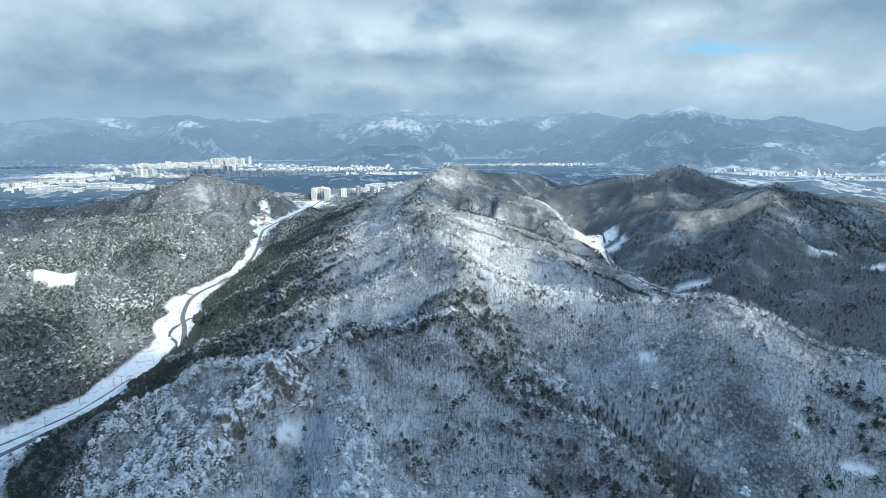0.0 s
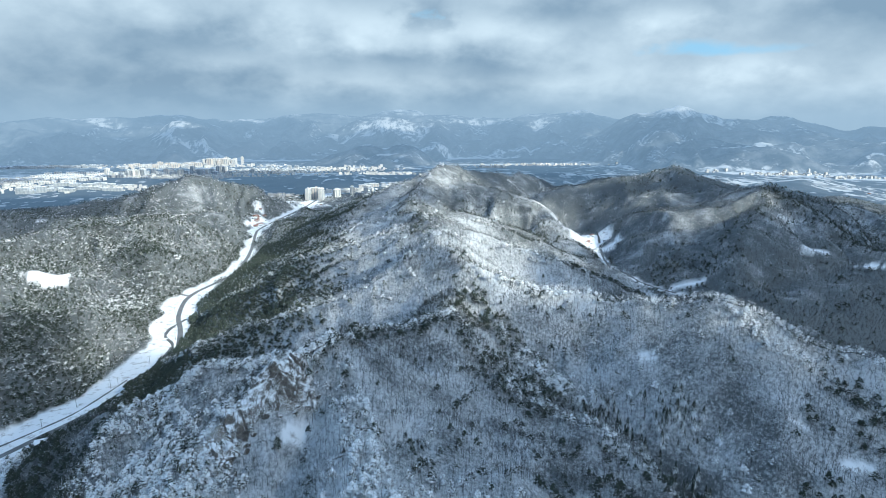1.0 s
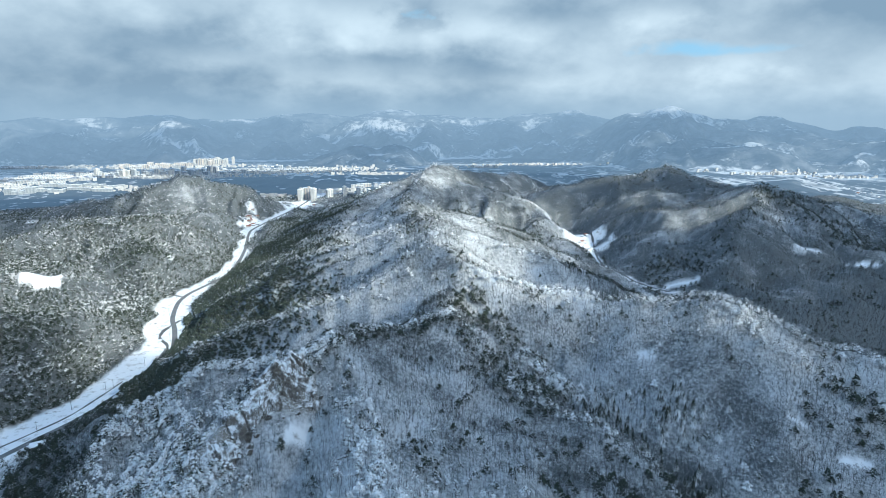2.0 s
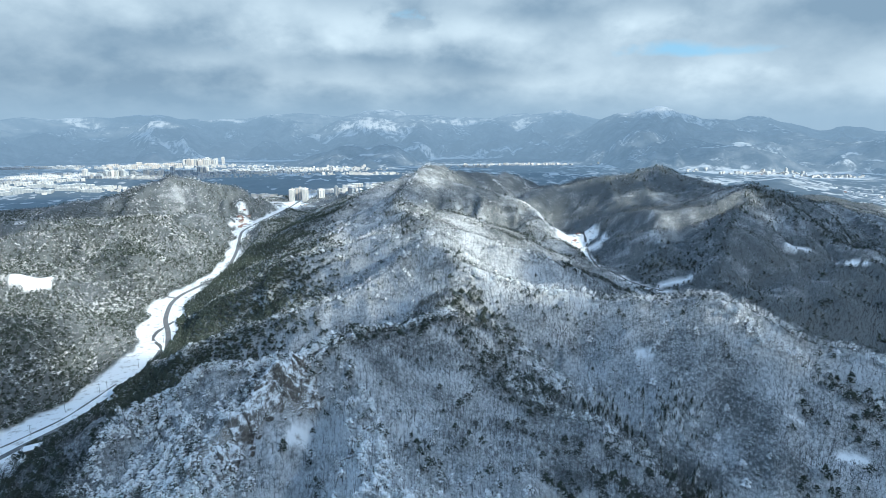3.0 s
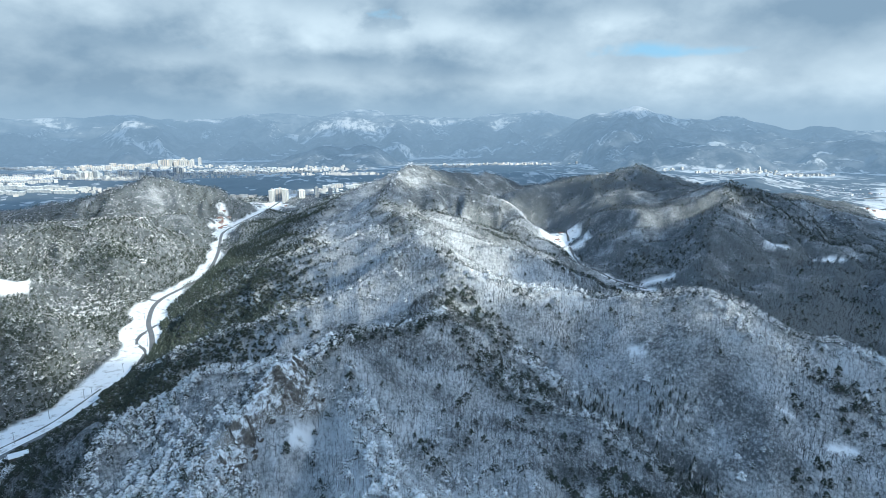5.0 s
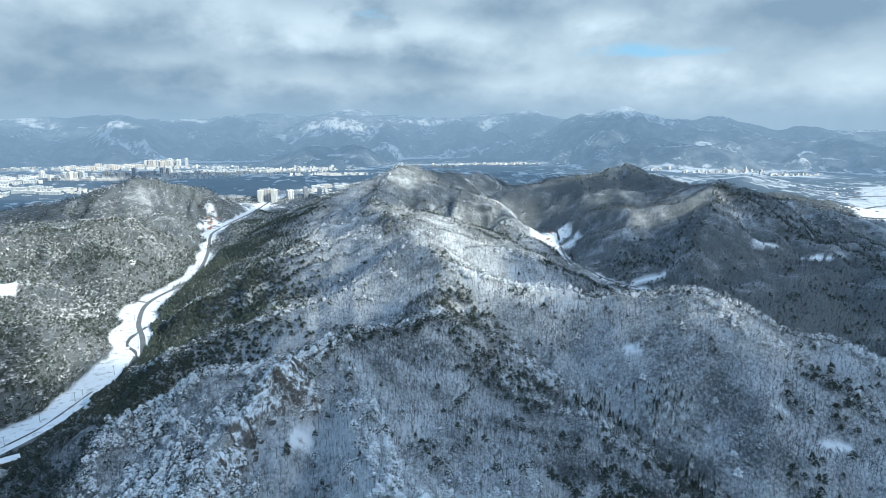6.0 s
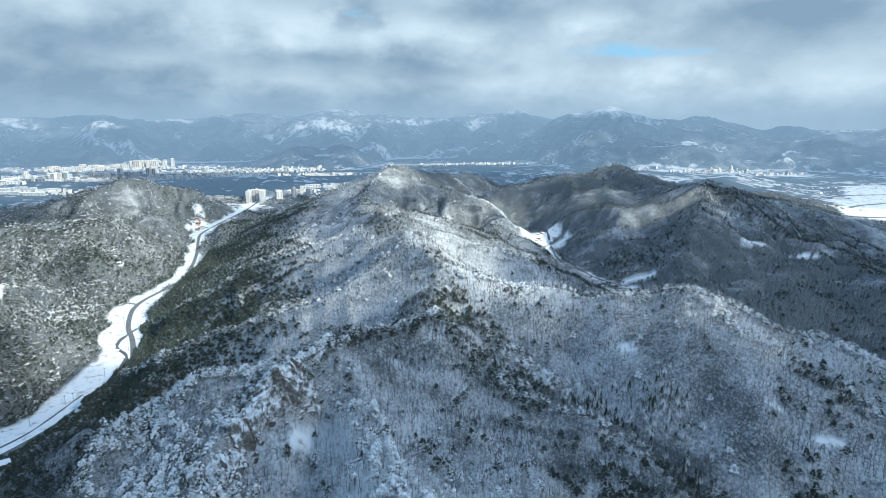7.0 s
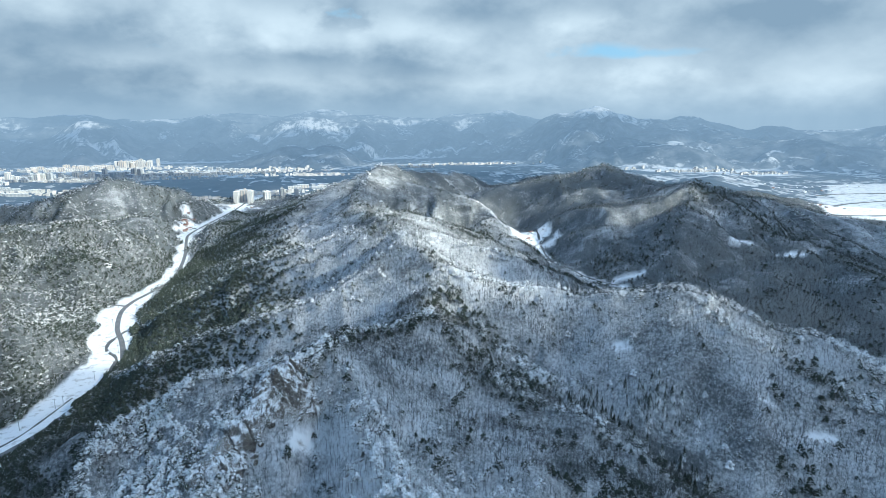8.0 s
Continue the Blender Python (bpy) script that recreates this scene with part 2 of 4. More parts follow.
# crest lines: (east, north, height) points, slope to the left of the line, slope to its right, roundness
RIDGES = [
    ([(-62, 322, 140), (-32, 372, 128), (14, 411, 122), (20, 455, 130), (48, 480, 144), (30, 515, 143), (6, 560, 146), (14, 675, 160), (12, 800, 134),
      (-8, 950, 116), (-18, 1080, 113), (-18, 1185, 114), (20, 1330, 145), (50, 1420, 160), (140, 1500, 134), (262, 1592, 121), (420, 1760, 60)], 0.88, 0.58, 6),
    ([(-18, 1185, 114), (-55, 1206, 103), (-120, 1215, 72), (-230, 1180, 20)], 0.6, 0.6, 6),
    ([(0, 860, 124), (-70, 865, 96), (-150, 880, 62), (-250, 900, 14)], 0.62, 0.62, 6),
    ([(40, 1400, 154), (-60, 1450, 108), (-180, 1480, 60), (-290, 1500, 12)], 0.6, 0.6, 6),
    ([(14, 690, 156), (70, 740, 118), (120, 790, 88), (200, 830, 50)], 0.55, 0.55, 7),
    ([(-15, 1080, 112), (80, 1100, 92), (180, 1120, 62), (270, 1120, 28)], 0.5, 0.5, 8),
    ([(-62, 322, 140), (-77, 296, 129), (-97, 284, 116), (-118, 250, 104), (-150, 170, 80)], 0.55, 0.80, 4),
    ([(-62, 322, 139), (-110, 322, 129), (-160, 330, 109), (-220, 370, 74), (-262, 410, 25)], 0.62, 0.62, 5),
    ([(214, 422, 126), (223, 372, 117), (258, 336, 100), (300, 290, 74), (340, 230, 50)], 0.50, 0.46, 6),
    ([(-55, 325, 136), (-38, 284, 121), (-24, 222, 119), (-12, 140, 108), (0, 40, 95)], 0.36, 0.60, 5),
    ([(48, 484, 138), (95, 490, 121), (145, 474, 118), (180, 442, 122), (218, 422, 132), (252, 386, 118), (290, 354, 107), (370, 318, 84), (470, 290, 45)], 0.62, 0.58, 5),
    ([(22, 402, 112), (52, 372, 101), (78, 344, 91), (100, 314, 82), (124, 280, 73), (150, 240, 58)], 0.62, 0.34, 4),
    ([(14, 640, 149), (80, 640, 129), (135, 620, 119), (195, 640, 92), (270, 690, 45)], 0.55, 0.58, 6),
    ([(4, 560, 142), (-46, 546, 115), (-80, 545, 97), (-165, 576, 67), (-215, 566, 48), (-270, 620, 8)], 0.72, 0.72, 5),
    ([(14, 700, 146), (-60, 735, 118), (-112, 740, 101), (-168, 755, 85), (-205, 750, 68), (-290, 800, 5)], 0.65, 0.65, 6),
    ([(-5, 960, 112), (-90, 1004, 90), (-165, 990, 62), (-260, 1010, 20)], 0.60, 0.60, 7),
    ([(40, 860, 126), (108, 900, 99), (190, 930, 70), (270, 950, 30)], 0.5, 0.5, 7),
    ([(30, 1340, 142), (150, 1330, 112), (255, 1320, 84), (320, 1270, 38)], 0.45, 0.40, 9),
    ([(470, 1640, 92), (609, 1450, 145), (600, 1340, 96), (604, 1244, 92), (630, 1096, 138), (575, 1000, 117), (486, 893, 98), (436, 820, 46), (410, 770, 20)], 0.44, 0.50, 7),
    ([(630, 1096, 138), (640, 950, 104), (662, 890, 74), (712, 845, 58), (685, 740, 50), (720, 620, 30)], 0.40, 0.42, 8),
    ([(609, 1450, 145), (500, 1425, 100), (430, 1390, 50)], 0.42, 0.42, 9),
    ([(609, 1450, 145), (760, 1500, 96), (930, 1480, 70), (1120, 1560, 40)], 0.22, 0.22, 14),
    ([(630, 1096, 137), (740, 1090, 112), (860, 1110, 84), (1000, 1080, 54), (1120, 1000, 34)], 0.30, 0.30, 12),
    ([(-640, 480, 66), (-480, 585, 68), (-396, 628, 66), (-385, 735, 30), (-360, 790, 10)], 0.40, 0.45, 9),
    ([(-860, 980, 60), (-680, 1010, 66), (-516, 1094, 83), (-468, 1150, 87), (-405, 1250, 37)], 0.40, 0.44, 9),
    ([(-516, 1094, 77), (-450, 1020, 62), (-408, 955, 50), (-385, 890, 18)], 0.45, 0.45, 8),
    ([(-1000, 1330, 52), (-735, 1270, 58), (-600, 1330, 52), (-480, 1400, 50), (-420, 1428, 52)], 0.25, 0.25, 12),
    ([(-900, 1700, 38), (-760, 1650, 62), (-610, 1645, 112), (-545, 1680, 100), (-475, 1722, 82), (-415, 1712, 70), (-375, 1830, 10)], 0.46, 0.46, 10),
    ([(-610, 1645, 112), (-580, 1585, 84), (-570, 1530, 45)], 0.55, 0.55, 8),
    ([(-700, 760, 45), (-600, 860, 44), (-590, 950, 46)], 0.2, 0.2, 14),
]
# valley floors: (east, north, height) points, half width, slope of their sides
VALLEYS = [
    ([(-345, 120, 0), (-345, 430, 0), (-326, 530, 0), (-308, 600, 0), (-306, 690, 0), (-326, 790, 0), (-352, 890, 0), (-336, 1000, 0), (-332, 1100, 0),
      (-352, 1250, 0), (-385, 1450, 0), (-372, 1600, 0), (-345, 1800, 0), (-340, 2000, 0), (-300, 2300, 0)], 24, 1.0),
    ([(340, 1330, 34), (335, 1190, 21), (315, 980, 18), (330, 890, 17), (372, 830, 16), (440, 680, 14), (490, 600, 12), (620, 480, 6), (800, 300, 0)], 12, 0.70),
    ([(48, 430, 108), (74, 396, 90), (97, 366, 77), (118, 338, 72), (140, 308, 66), (172, 250, 44), (240, 120, 12)], 3, 0.50),
    ([(-52, 292, 109), (-58, 266, 96), (-74, 234, 78), (-90, 180, 60)], 3, 1.15),
    ([(-44, 466, 98), (-70, 440, 86), (-110, 425, 62), (-170, 430, 36), (-235, 460, 12), (-280, 500, 0)], 4, 0.62),
    ([(-20, 640, 118), (-80, 640, 84), (-150, 660, 50), (-230, 690, 16), (-290, 700, 0)], 4, 0.66),
]


# the far country
FAR_RIDGES = [
    ([(-3400, 3350, 200), (-3072, 3688, 237), (-2648, 4004, 234), (-2336, 4193, 247), (-2073, 4329, 243), (-1714, 4484, 270), (-1432, 4581, 238), (-1167, 4656, 254), (-807, 4732, 286),
      (-477, 4776, 253), (-135, 4798, 312), (208, 4795, 270), (550, 4768, 253), (843, 4725, 287), (1285, 4625, 303), (1480, 4566, 254), (1900, 4420, 220)], 0.36, 0.36, 20),
    ([(-680, 4380, 90), (-562, 4414, 160), (-443, 4428, 222), (-285, 4441, 240), (-126, 4448, 256), (-27, 4450, 236), (153, 4447, 264), (313, 4439, 156), (430, 4430, 60)], 0.45, 0.45, 10),
    ([(900, 4230, 20), (1159, 4141, 140), (1326, 4090, 236), (1489, 4034, 290), (1660, 3966, 345), (1799, 3905, 300), (1946, 3835, 260), (2124, 3920, 250), (2207, 3900, 267), (2342, 3842, 247),
      (2566, 3690, 185), (2767, 3514, 196), (2953, 3358, 175), (3128, 3192, 218), (3356, 2947, 240)], 0.34, 0.30, 20),
    ([(1650, 3800, 250), (1620, 3450, 165), (1700, 3170, 128), (1800, 3020, 92), (1899, 2940, 52), (1998, 2873, 10)], 0.34, 0.34, 20),
    ([(2250, 3800, 230), (2260, 3400, 150), (2316, 3190, 132), (2430, 3008, 140), (2588, 2870, 108), (2760, 2700, 92)], 0.34, 0.30, 20),
    ([(1000, 1900, 34), (1250, 2020, 46), (1500, 2260, 34), (1600, 2420, 14)], 0.16, 0.16, 22),
    ([(1130, 1640, 26), (1250, 1780, 34), (1420, 2000, 22)], 0.16, 0.16, 20),
    ([(-616, 3547, 20), (-489, 3567, 73), (-329, 3585, 123), (-201, 3594, 103), (-120, 3598, 119), (10, 3600, 62), (110, 3596, 4)], 0.30, 0.30, 20),
    ([(-1858, 3988, 74), (-1671, 4070, 177), (-1573, 4109, 240), (-1415, 4166, 200), (-1220, 4228, 88)], 0.42, 0.42, 15),
    ([(-1068, 4371, 54), (-761, 4435, 196), (-530, 4469, 97)], 0.40, 0.40, 15),
    ([(-1500, 2480, 22), (-1250, 2420, 34), (-950, 2480, 26), (-780, 2400, 12)], 0.12, 0.12, 20),
    ([(-760, 2640, 14), (-480, 2560, 26), (-200, 2640, 22), (120, 2700, 16)], 0.12, 0.12, 20),
    ([(300, 2250, 40), (560, 2400, 44), (900, 2380, 30), (1200, 2500, 26)], 0.14, 0.14, 25),
]


def lie(x, y):
    """The lie of the land, and the ribs and gullies that run down its slopes."""
    wx, wy = x + 7 * fbm(x, y, 90, 11, 3), y + 7 * fbm(x, y, 90, 17, 3)
    soft = 2.5
    drift = 0.55 * fbm(x, y, 170, 37, 2)
    total, ribs = np.full(x.shape, math.exp(2.0 / soft)), np.zeros(x.shape)
    for k, (line, left, right, round_) in enumerate(RIDGES + FAR_RIDGES):
        d, z, side, run = course(line, wx, wy)
        e = np.exp((z - (left + (right - left) * (side + 1) / 2) * (np.sqrt(d * d + round_ ** 2) - round_)) / soft)
        apart, deep = (92.0, 10.0) if k < len(RIDGES) else (330.0, 26.0)
        beat = run / apart + 0.27 * side + 0.37 * k + drift
        rib = 1 - 2 * np.abs(np.sin(math.pi * beat)) + 0.35 * np.cos(2 * math.pi * (2.6 * beat + 0.3 * side))
        ribs = ribs + e * deep * rib * np.clip((d - 0.1 * apart) / (0.7 * apart), 0, 1)
        total = total + e
    h = soft * np.log(total)
    for line, half, slope in VALLEYS:
        d, z, side = along(line, wx, wy)
        cap = z + slope * np.maximum(d - half, 0)
        h = -4.0 * np.log(np.exp(-np.minimum(h, 400) / 4.0) + np.exp(-np.minimum(cap, 400) / 4.0))
    return h, ribs / total


def height_raw(x, y):
    return lie(x, y)[0]


def height(x, y):
    """The lie of the land with its gullies, trees left out."""
    h, ribs = lie(x, y)
    lift = np.clip((h - 4) / 40, 0, 1)
    near, far = np.clip((y - 380) / 260, 0.25, 1), np.clip((np.hypot(x, y) - 2000) / 1500, 0, 1)
    rough = 1 - 2 * np.abs(fbm(x, y, 75, 23, 3))
    h = h + lift * near * ribs + lift * (1 - far) * (5.5 * (rough - 0.54) + 2.0 * fbm(x, y, 24, 29, 3))
    return h + far * lift * (1 - 2 * np.abs(fbm(x, y, 420, 31, 5)) - 0.2) * 24


def mesh_of(name, verts, faces, mats, attributes=(), smooth=False, slots=None):
    """A mesh from arrays of corners and triangles or four-sided faces."""
    verts, faces = np.asarray(verts, np.float32), np.asarray(faces, np.int32)
    me = bpy.data.meshes.new(name)
    count, sides = faces.shape
    me.vertices.add(len(verts))
    me.vertices.foreach_set("co", verts.ravel())
    me.loops.add(count * sides)
    me.loops.foreach_set("vertex_index", faces.ravel())
    me.polygons.add(count)
    me.polygons.foreach_set("loop_start", np.arange(0, count * sides, sides, dtype=np.int32))
    me.polygons.foreach_set("use_smooth", np.full(count, smooth))
    for m in mats:
        me.materials.append(m)
    if slots is not None:
        me.polygons.foreach_set("material_index", np.asarray(slots, np.int32))
    for key, values in dict(attributes).items():
        me.attributes.new(key, "FLOAT", "POINT").data.foreach_set("value", np.asarray(values, np.float32))
    me.update(calc_edges=True)
    return me


# clearings under open snow: east, north, half size east, half size north, turn in degrees
CLEARINGS = [(-68, 284, 3.5, 8, -30), (153, 399, 3.5, 6, 30), (217, 329, 7, 3.5, -30), (240, 300, 7, 3, -10), (-540, 886, 24, 15, 15), (258, 1330, 60, 22, -40), (290, 1270, 40, 14, -60),
             (325, 1165, 40, 55, 10), (388, 850, 15, 5, -20), (577, 866, 12, 6, 0), (645, 832, 14, 7, 0), (108, 338, 6, 3, -30), (-407, 1560, 20, 60, 0), (-350, 940, 16, 12, 0),
             (-640, 1205, 26, 14, 0), (-760, 1300, 30, 12, 0), (-345, 1900, 60, 70, 0), (960, 1430, 50, 14, 10), (600, 3500, 330, 50, 4), (1510, 2950, 120, 36, -30), (1660, 2815, 210, 70, -30), (1890, 2610, 180, 95, -30), (-2113, 4265, 160, 60, 0), (-1553, 3960, 70, 70, 0), (-1230, 4570, 130, 50, 0), (380, 4660, 220, 45, 0), (904, 4528, 70, 60, 0), (1640, 3850, 130, 90, 0), (1810, 3840, 150, 70, -20), (1940, 3250, 40, 170, 30),
             (-700, 3150, 300, 90, 10), (-1250, 3900, 260, 60, 0), (200, 4000, 420, 50, 5), (700, 4080, 320, 30, 0), (-480, 3120, 150, 40, 5), (-357, 3210, 110, 30, -5), (-170, 2880, 110, 26, 5), (-60, 3020, 90, 20, 0), (120, 2980, 70, 22, 0), (-860, 3850, 240, 60, 5), (-1600, 2750, 300, 180, 0), (-200, 4340, 290, 100, 0), (-1573, 4080, 110, 60, 0), (1690, 3930, 260, 60, -20)]


def opening(x, y):
    """1 where the land lies open under snow, 0 under trees."""
    wob, ragged, lobes = 0.8 * fbm(x, y, 26, 41, 4), fbm(x, y, 5, 40, 3), fbm(x, y, 15, 42, 3)
    o = np.zeros(x.shape)
    for cx, cy, a, b, turn in CLEARINGS:
        c, s = math.cos(radians(turn)), math.sin(radians(turn))
        u, v = ((x - cx) * c + (y - cy) * s) / a, ((y - cy) * c - (x - cx) * s) / b
        o = np.maximum(o, np.clip((1 + wob + (0.5 * ragged if a < 12 else 0.9 * lobes if a < 30 else 0) - np.hypot(u, v)) * 5 + 0.5, 0, 1))
    d, z, side = along(VALLEYS[0][0], x + 9 * fbm(x, y, 60, 43, 3), y)
    o = np.maximum(o, np.clip((np.interp(y, [920, 1000, 1380, 1460], [23, 13, 13, 22]) + 7 * fbm(x, y, 40, 45, 3) - d) / 3, 0, 1))
    d, z, side = along(VALLEYS[1][0][:5], x, y)
    o = np.maximum(o, np.clip((9 - d) / 4, 0, 1) * (fbm(x, y, 50, 47, 2) > -0.2))
    plain = np.clip((15 - np.abs(height_raw(x, y) - 4)) / 4, 0, 1) * (np.hypot(x - 1680, (y - 1800)) < 560) * (x > 0.88 * y - 15 + 50 * fbm(x, y, 120, 49, 3)) * (y < 2130)
    return np.maximum(o, plain)


def stony(x, y):
    """1 on the crags of the near crest."""
    d, z, side = along([(-63, 303, 0), (-76, 294, 0), (-90, 288, 0), (-104, 272, 0), (-114, 256, 0)], x + 4 * fbm(x, y, 14, 51, 3), y + 4 * fbm(x, y, 14, 53, 3))
    return np.clip((7 - d) / 3, 0, 1) * (side > -2)


# belts of dark scrub that shook its snow off: (east, north, 0) points, half width, how bare
BRUSH = [([(-44, 352, 0), (-10, 372, 0), (30, 384, 0), (62, 358, 0), (84, 330, 0)], 17, 0.6), ([(188, 352, 0), (196, 322, 0), (206, 290, 0)], 14, 0.8), ([(100, 362, 0), (122, 332, 0), (146, 300, 0)], 13, 1.0),
         ([(-20, 330, 0), (20, 318, 0), (52, 296, 0)], 13, 0.45), ([(60, 270, 0), (100, 262, 0)], 14, 0.7), ([(-62, 296, 0), (-44, 288, 0), (-48, 270, 0)], 14, -0.5), ([(180, 450, 0), (215, 410, 0), (262, 372, 0)], 7, 0.5), ([(70, 470, 0), (120, 480, 0)], 22, -0.4), ([(150, 900, 0), (190, 1020, 0), (210, 1120, 0)], 40, 0.8)]


def kinds(x, y):
    """Share of pines at each spot, the snow on trees there and the snow on the ground between them."""
    crest = np.full(x.shape, 1e9)
    for line, *rest in RIDGES:
        crest = np.minimum(crest, along(line, x, y)[0])
    d, z, side = along(RIDGES[0][0], x, y)
    patchy = fbm(x, y, 55, 71, 3)
    share = np.clip(0.9 * (patchy - 0.30), 0.02, 0.8) + np.where(crest < 8, 0.20, 0)
    snow = 0.56 + 0.46 * fbm(x, y, 70, 77, 3) + np.where((crest > 8) & (crest < 30), -0.12, 0.1)
    floor_ = 0.50 + 0.14 * fbm(x, y, 60, 78, 3)
    flank = (x > -320) & (side < 0) & (y > 450) & (y < 1750) & (d > 28)
    share = np.where(flank, np.clip(0.45 + 0.5 * fbm(x, y, 110, 79, 3) + 0.010 * (d - 125), 0.05, 0.92), share)
    snow = np.where(flank, np.clip(0.85 - 0.0040 * (d - 60), 0.48, 0.85) + np.where(crest < 9, 0.3, 0), snow)
    floor_ = np.where(flank, 0.58, floor_)
    west = x < -330
    share = np.where(west, np.clip(0.50 + 0.40 * fbm(x, y, 90, 83, 3), 0.15, 0.85), share)
    snow = np.where(west, 0.68 + 0.15 * fbm(x, y, 80, 85, 3), snow)
    floor_ = np.where(west, 0.28 + 0.12 * fbm(x, y, 70, 86, 3), floor_)
    shoulder = (x < -85) & (y < 460)
    share = np.where(shoulder, np.clip(0.62 + 0.8 * fbm(x, y, 40, 89, 2), 0.1, 0.95), share)
    snow = np.where(shoulder, 0.90, snow)
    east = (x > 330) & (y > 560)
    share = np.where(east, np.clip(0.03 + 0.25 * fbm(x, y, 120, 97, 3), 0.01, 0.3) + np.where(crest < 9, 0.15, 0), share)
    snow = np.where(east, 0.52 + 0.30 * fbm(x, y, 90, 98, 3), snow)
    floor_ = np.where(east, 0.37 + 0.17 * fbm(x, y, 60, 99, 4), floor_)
    # cloud shade on the hill's foot, put in as less snow and more pines
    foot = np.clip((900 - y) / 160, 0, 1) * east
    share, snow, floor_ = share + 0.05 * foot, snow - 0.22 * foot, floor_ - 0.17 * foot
    frosted = np.exp(-(along(RIDGES[10][0], x, y)[0] / 24) ** 2)
    share, snow, floor_ = share + 0.02 * frosted, snow + 0.30 * frosted, floor_ + 0.12 * frosted
    lane = np.exp(-(along([(46, 446, 0), (64, 422, 0), (87, 392, 0), (104, 368, 0)], x, y)[0] / 9) ** 2)
    share, snow = share + 0.55 * lane, snow + 0.12 * lane
    edge = np.exp(-(along([(-190, 350, 0), (-160, 330, 0), (-110, 322, 0), (-62, 324, 0), (-32, 374, 0), (14, 411, 0), (20, 440, 0)], x, y)[0] / 6) ** 2)
    share, snow = share + 0.65 * edge, np.maximum(snow, 1.02 * edge)
    rib = np.exp(-((x + 15) / 45) ** 2 - ((y - 232) / 36) ** 2)
    share, snow, floor_ = share + 0.14 * rib, snow + 0.15 * rib, floor_ + 0.14 * rib
    bald = np.exp(-((x + 565) / 55) ** 2 - ((y - 1575) / 45) ** 2)
    share, snow, floor_ = share * (1 - bald), snow + 0.2 * bald, floor_ + 0.2 * bald
    for line, wide, amount in BRUSH:
        scrub = amount * np.exp(-((along(line, x, y)[0] + 8 * fbm(x, y, 30, 93, 2)) / wide) ** 2)
        share, snow, floor_ = share * (1 - 0.6 * scrub), snow - 0.42 * scrub, floor_ - 0.22 * scrub
    velvet = np.exp(-(along([(64, 540, 0), (66, 640, 0), (52, 760, 0), (60, 900, 0), (60, 1020, 0)], x, y)[0] / 42) ** 2)
    share, snow, floor_ = share * (1 - 0.8 * velvet), snow + 0.38 * velvet, floor_ + 0.05 * velvet
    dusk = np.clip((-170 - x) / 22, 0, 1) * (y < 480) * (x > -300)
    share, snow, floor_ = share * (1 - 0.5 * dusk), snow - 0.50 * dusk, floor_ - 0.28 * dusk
    close = np.clip((470 - y) / 60, 0, 1)
    snow, floor_ = snow + 0.10 * close, floor_ + (0.05 + 0.06 * (x < 60)) * close
    floor_ = floor_ - 0.15 * np.clip((y - 1150) / 200, 0, 1) * (x > -330)
    return share, np.clip(snow, 0.1, 1.15), floor_


def sheet(rings, spokes):
    """Corners and faces of a disc-like net round the origin."""
    r, a = np.meshgrid(rings, spokes, indexing="ij")
    x, y = (r * np.sin(a)).ravel(), (r * np.cos(a)).ravel()
    n = len(spokes)
    i = np.arange(len(rings) - 1)[:, None] * n + np.arange(n - 1)[None, :]
    faces = np.stack([i, i + 1, i + n + 1, i + n], -1).reshape(-1, 4)
    return x, y, faces


def land(name, rings, spokes, mat, label):
    x, y, faces = sheet(rings, spokes)
    z = height(x, y)
    rock, opened = stony(x, y), opening(x, y)
    crag = rock * (2.5 * np.abs(fbm(x, y, 9, 61, 4)) + 3.0 * (fbm(x, y, 16, 67, 2) > 0.1))
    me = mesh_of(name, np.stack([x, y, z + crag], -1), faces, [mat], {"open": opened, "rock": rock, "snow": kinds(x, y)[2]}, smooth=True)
    return tagged(new(name, me), label, "land", kind="structure")


front = np.linspace(radians(-42), radians(47), 450)
back = np.linspace(radians(47), radians(318), 90)
land("ground", np.concatenate([[1.0, 40.0], np.geomspace(90, 2160, 290)]), np.concatenate([front, back[1:]]), LAND, "snow-covered wooded hills and a narrow valley")
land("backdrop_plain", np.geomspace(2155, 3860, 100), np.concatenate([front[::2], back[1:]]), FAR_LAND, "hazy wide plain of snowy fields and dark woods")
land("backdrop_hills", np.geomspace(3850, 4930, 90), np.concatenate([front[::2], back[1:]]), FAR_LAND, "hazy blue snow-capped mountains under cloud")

# ---- woods ----


def blade(a, b, width, rng):
    """A thin tapering sliver from a to b."""
    a, b = np.array(a), np.array(b)
    s = np.cross(b - a, rng.normal(size=3))
    s = s / (np.linalg.norm(s) + 1e-9) * width
    return [a - s, a + s, b]


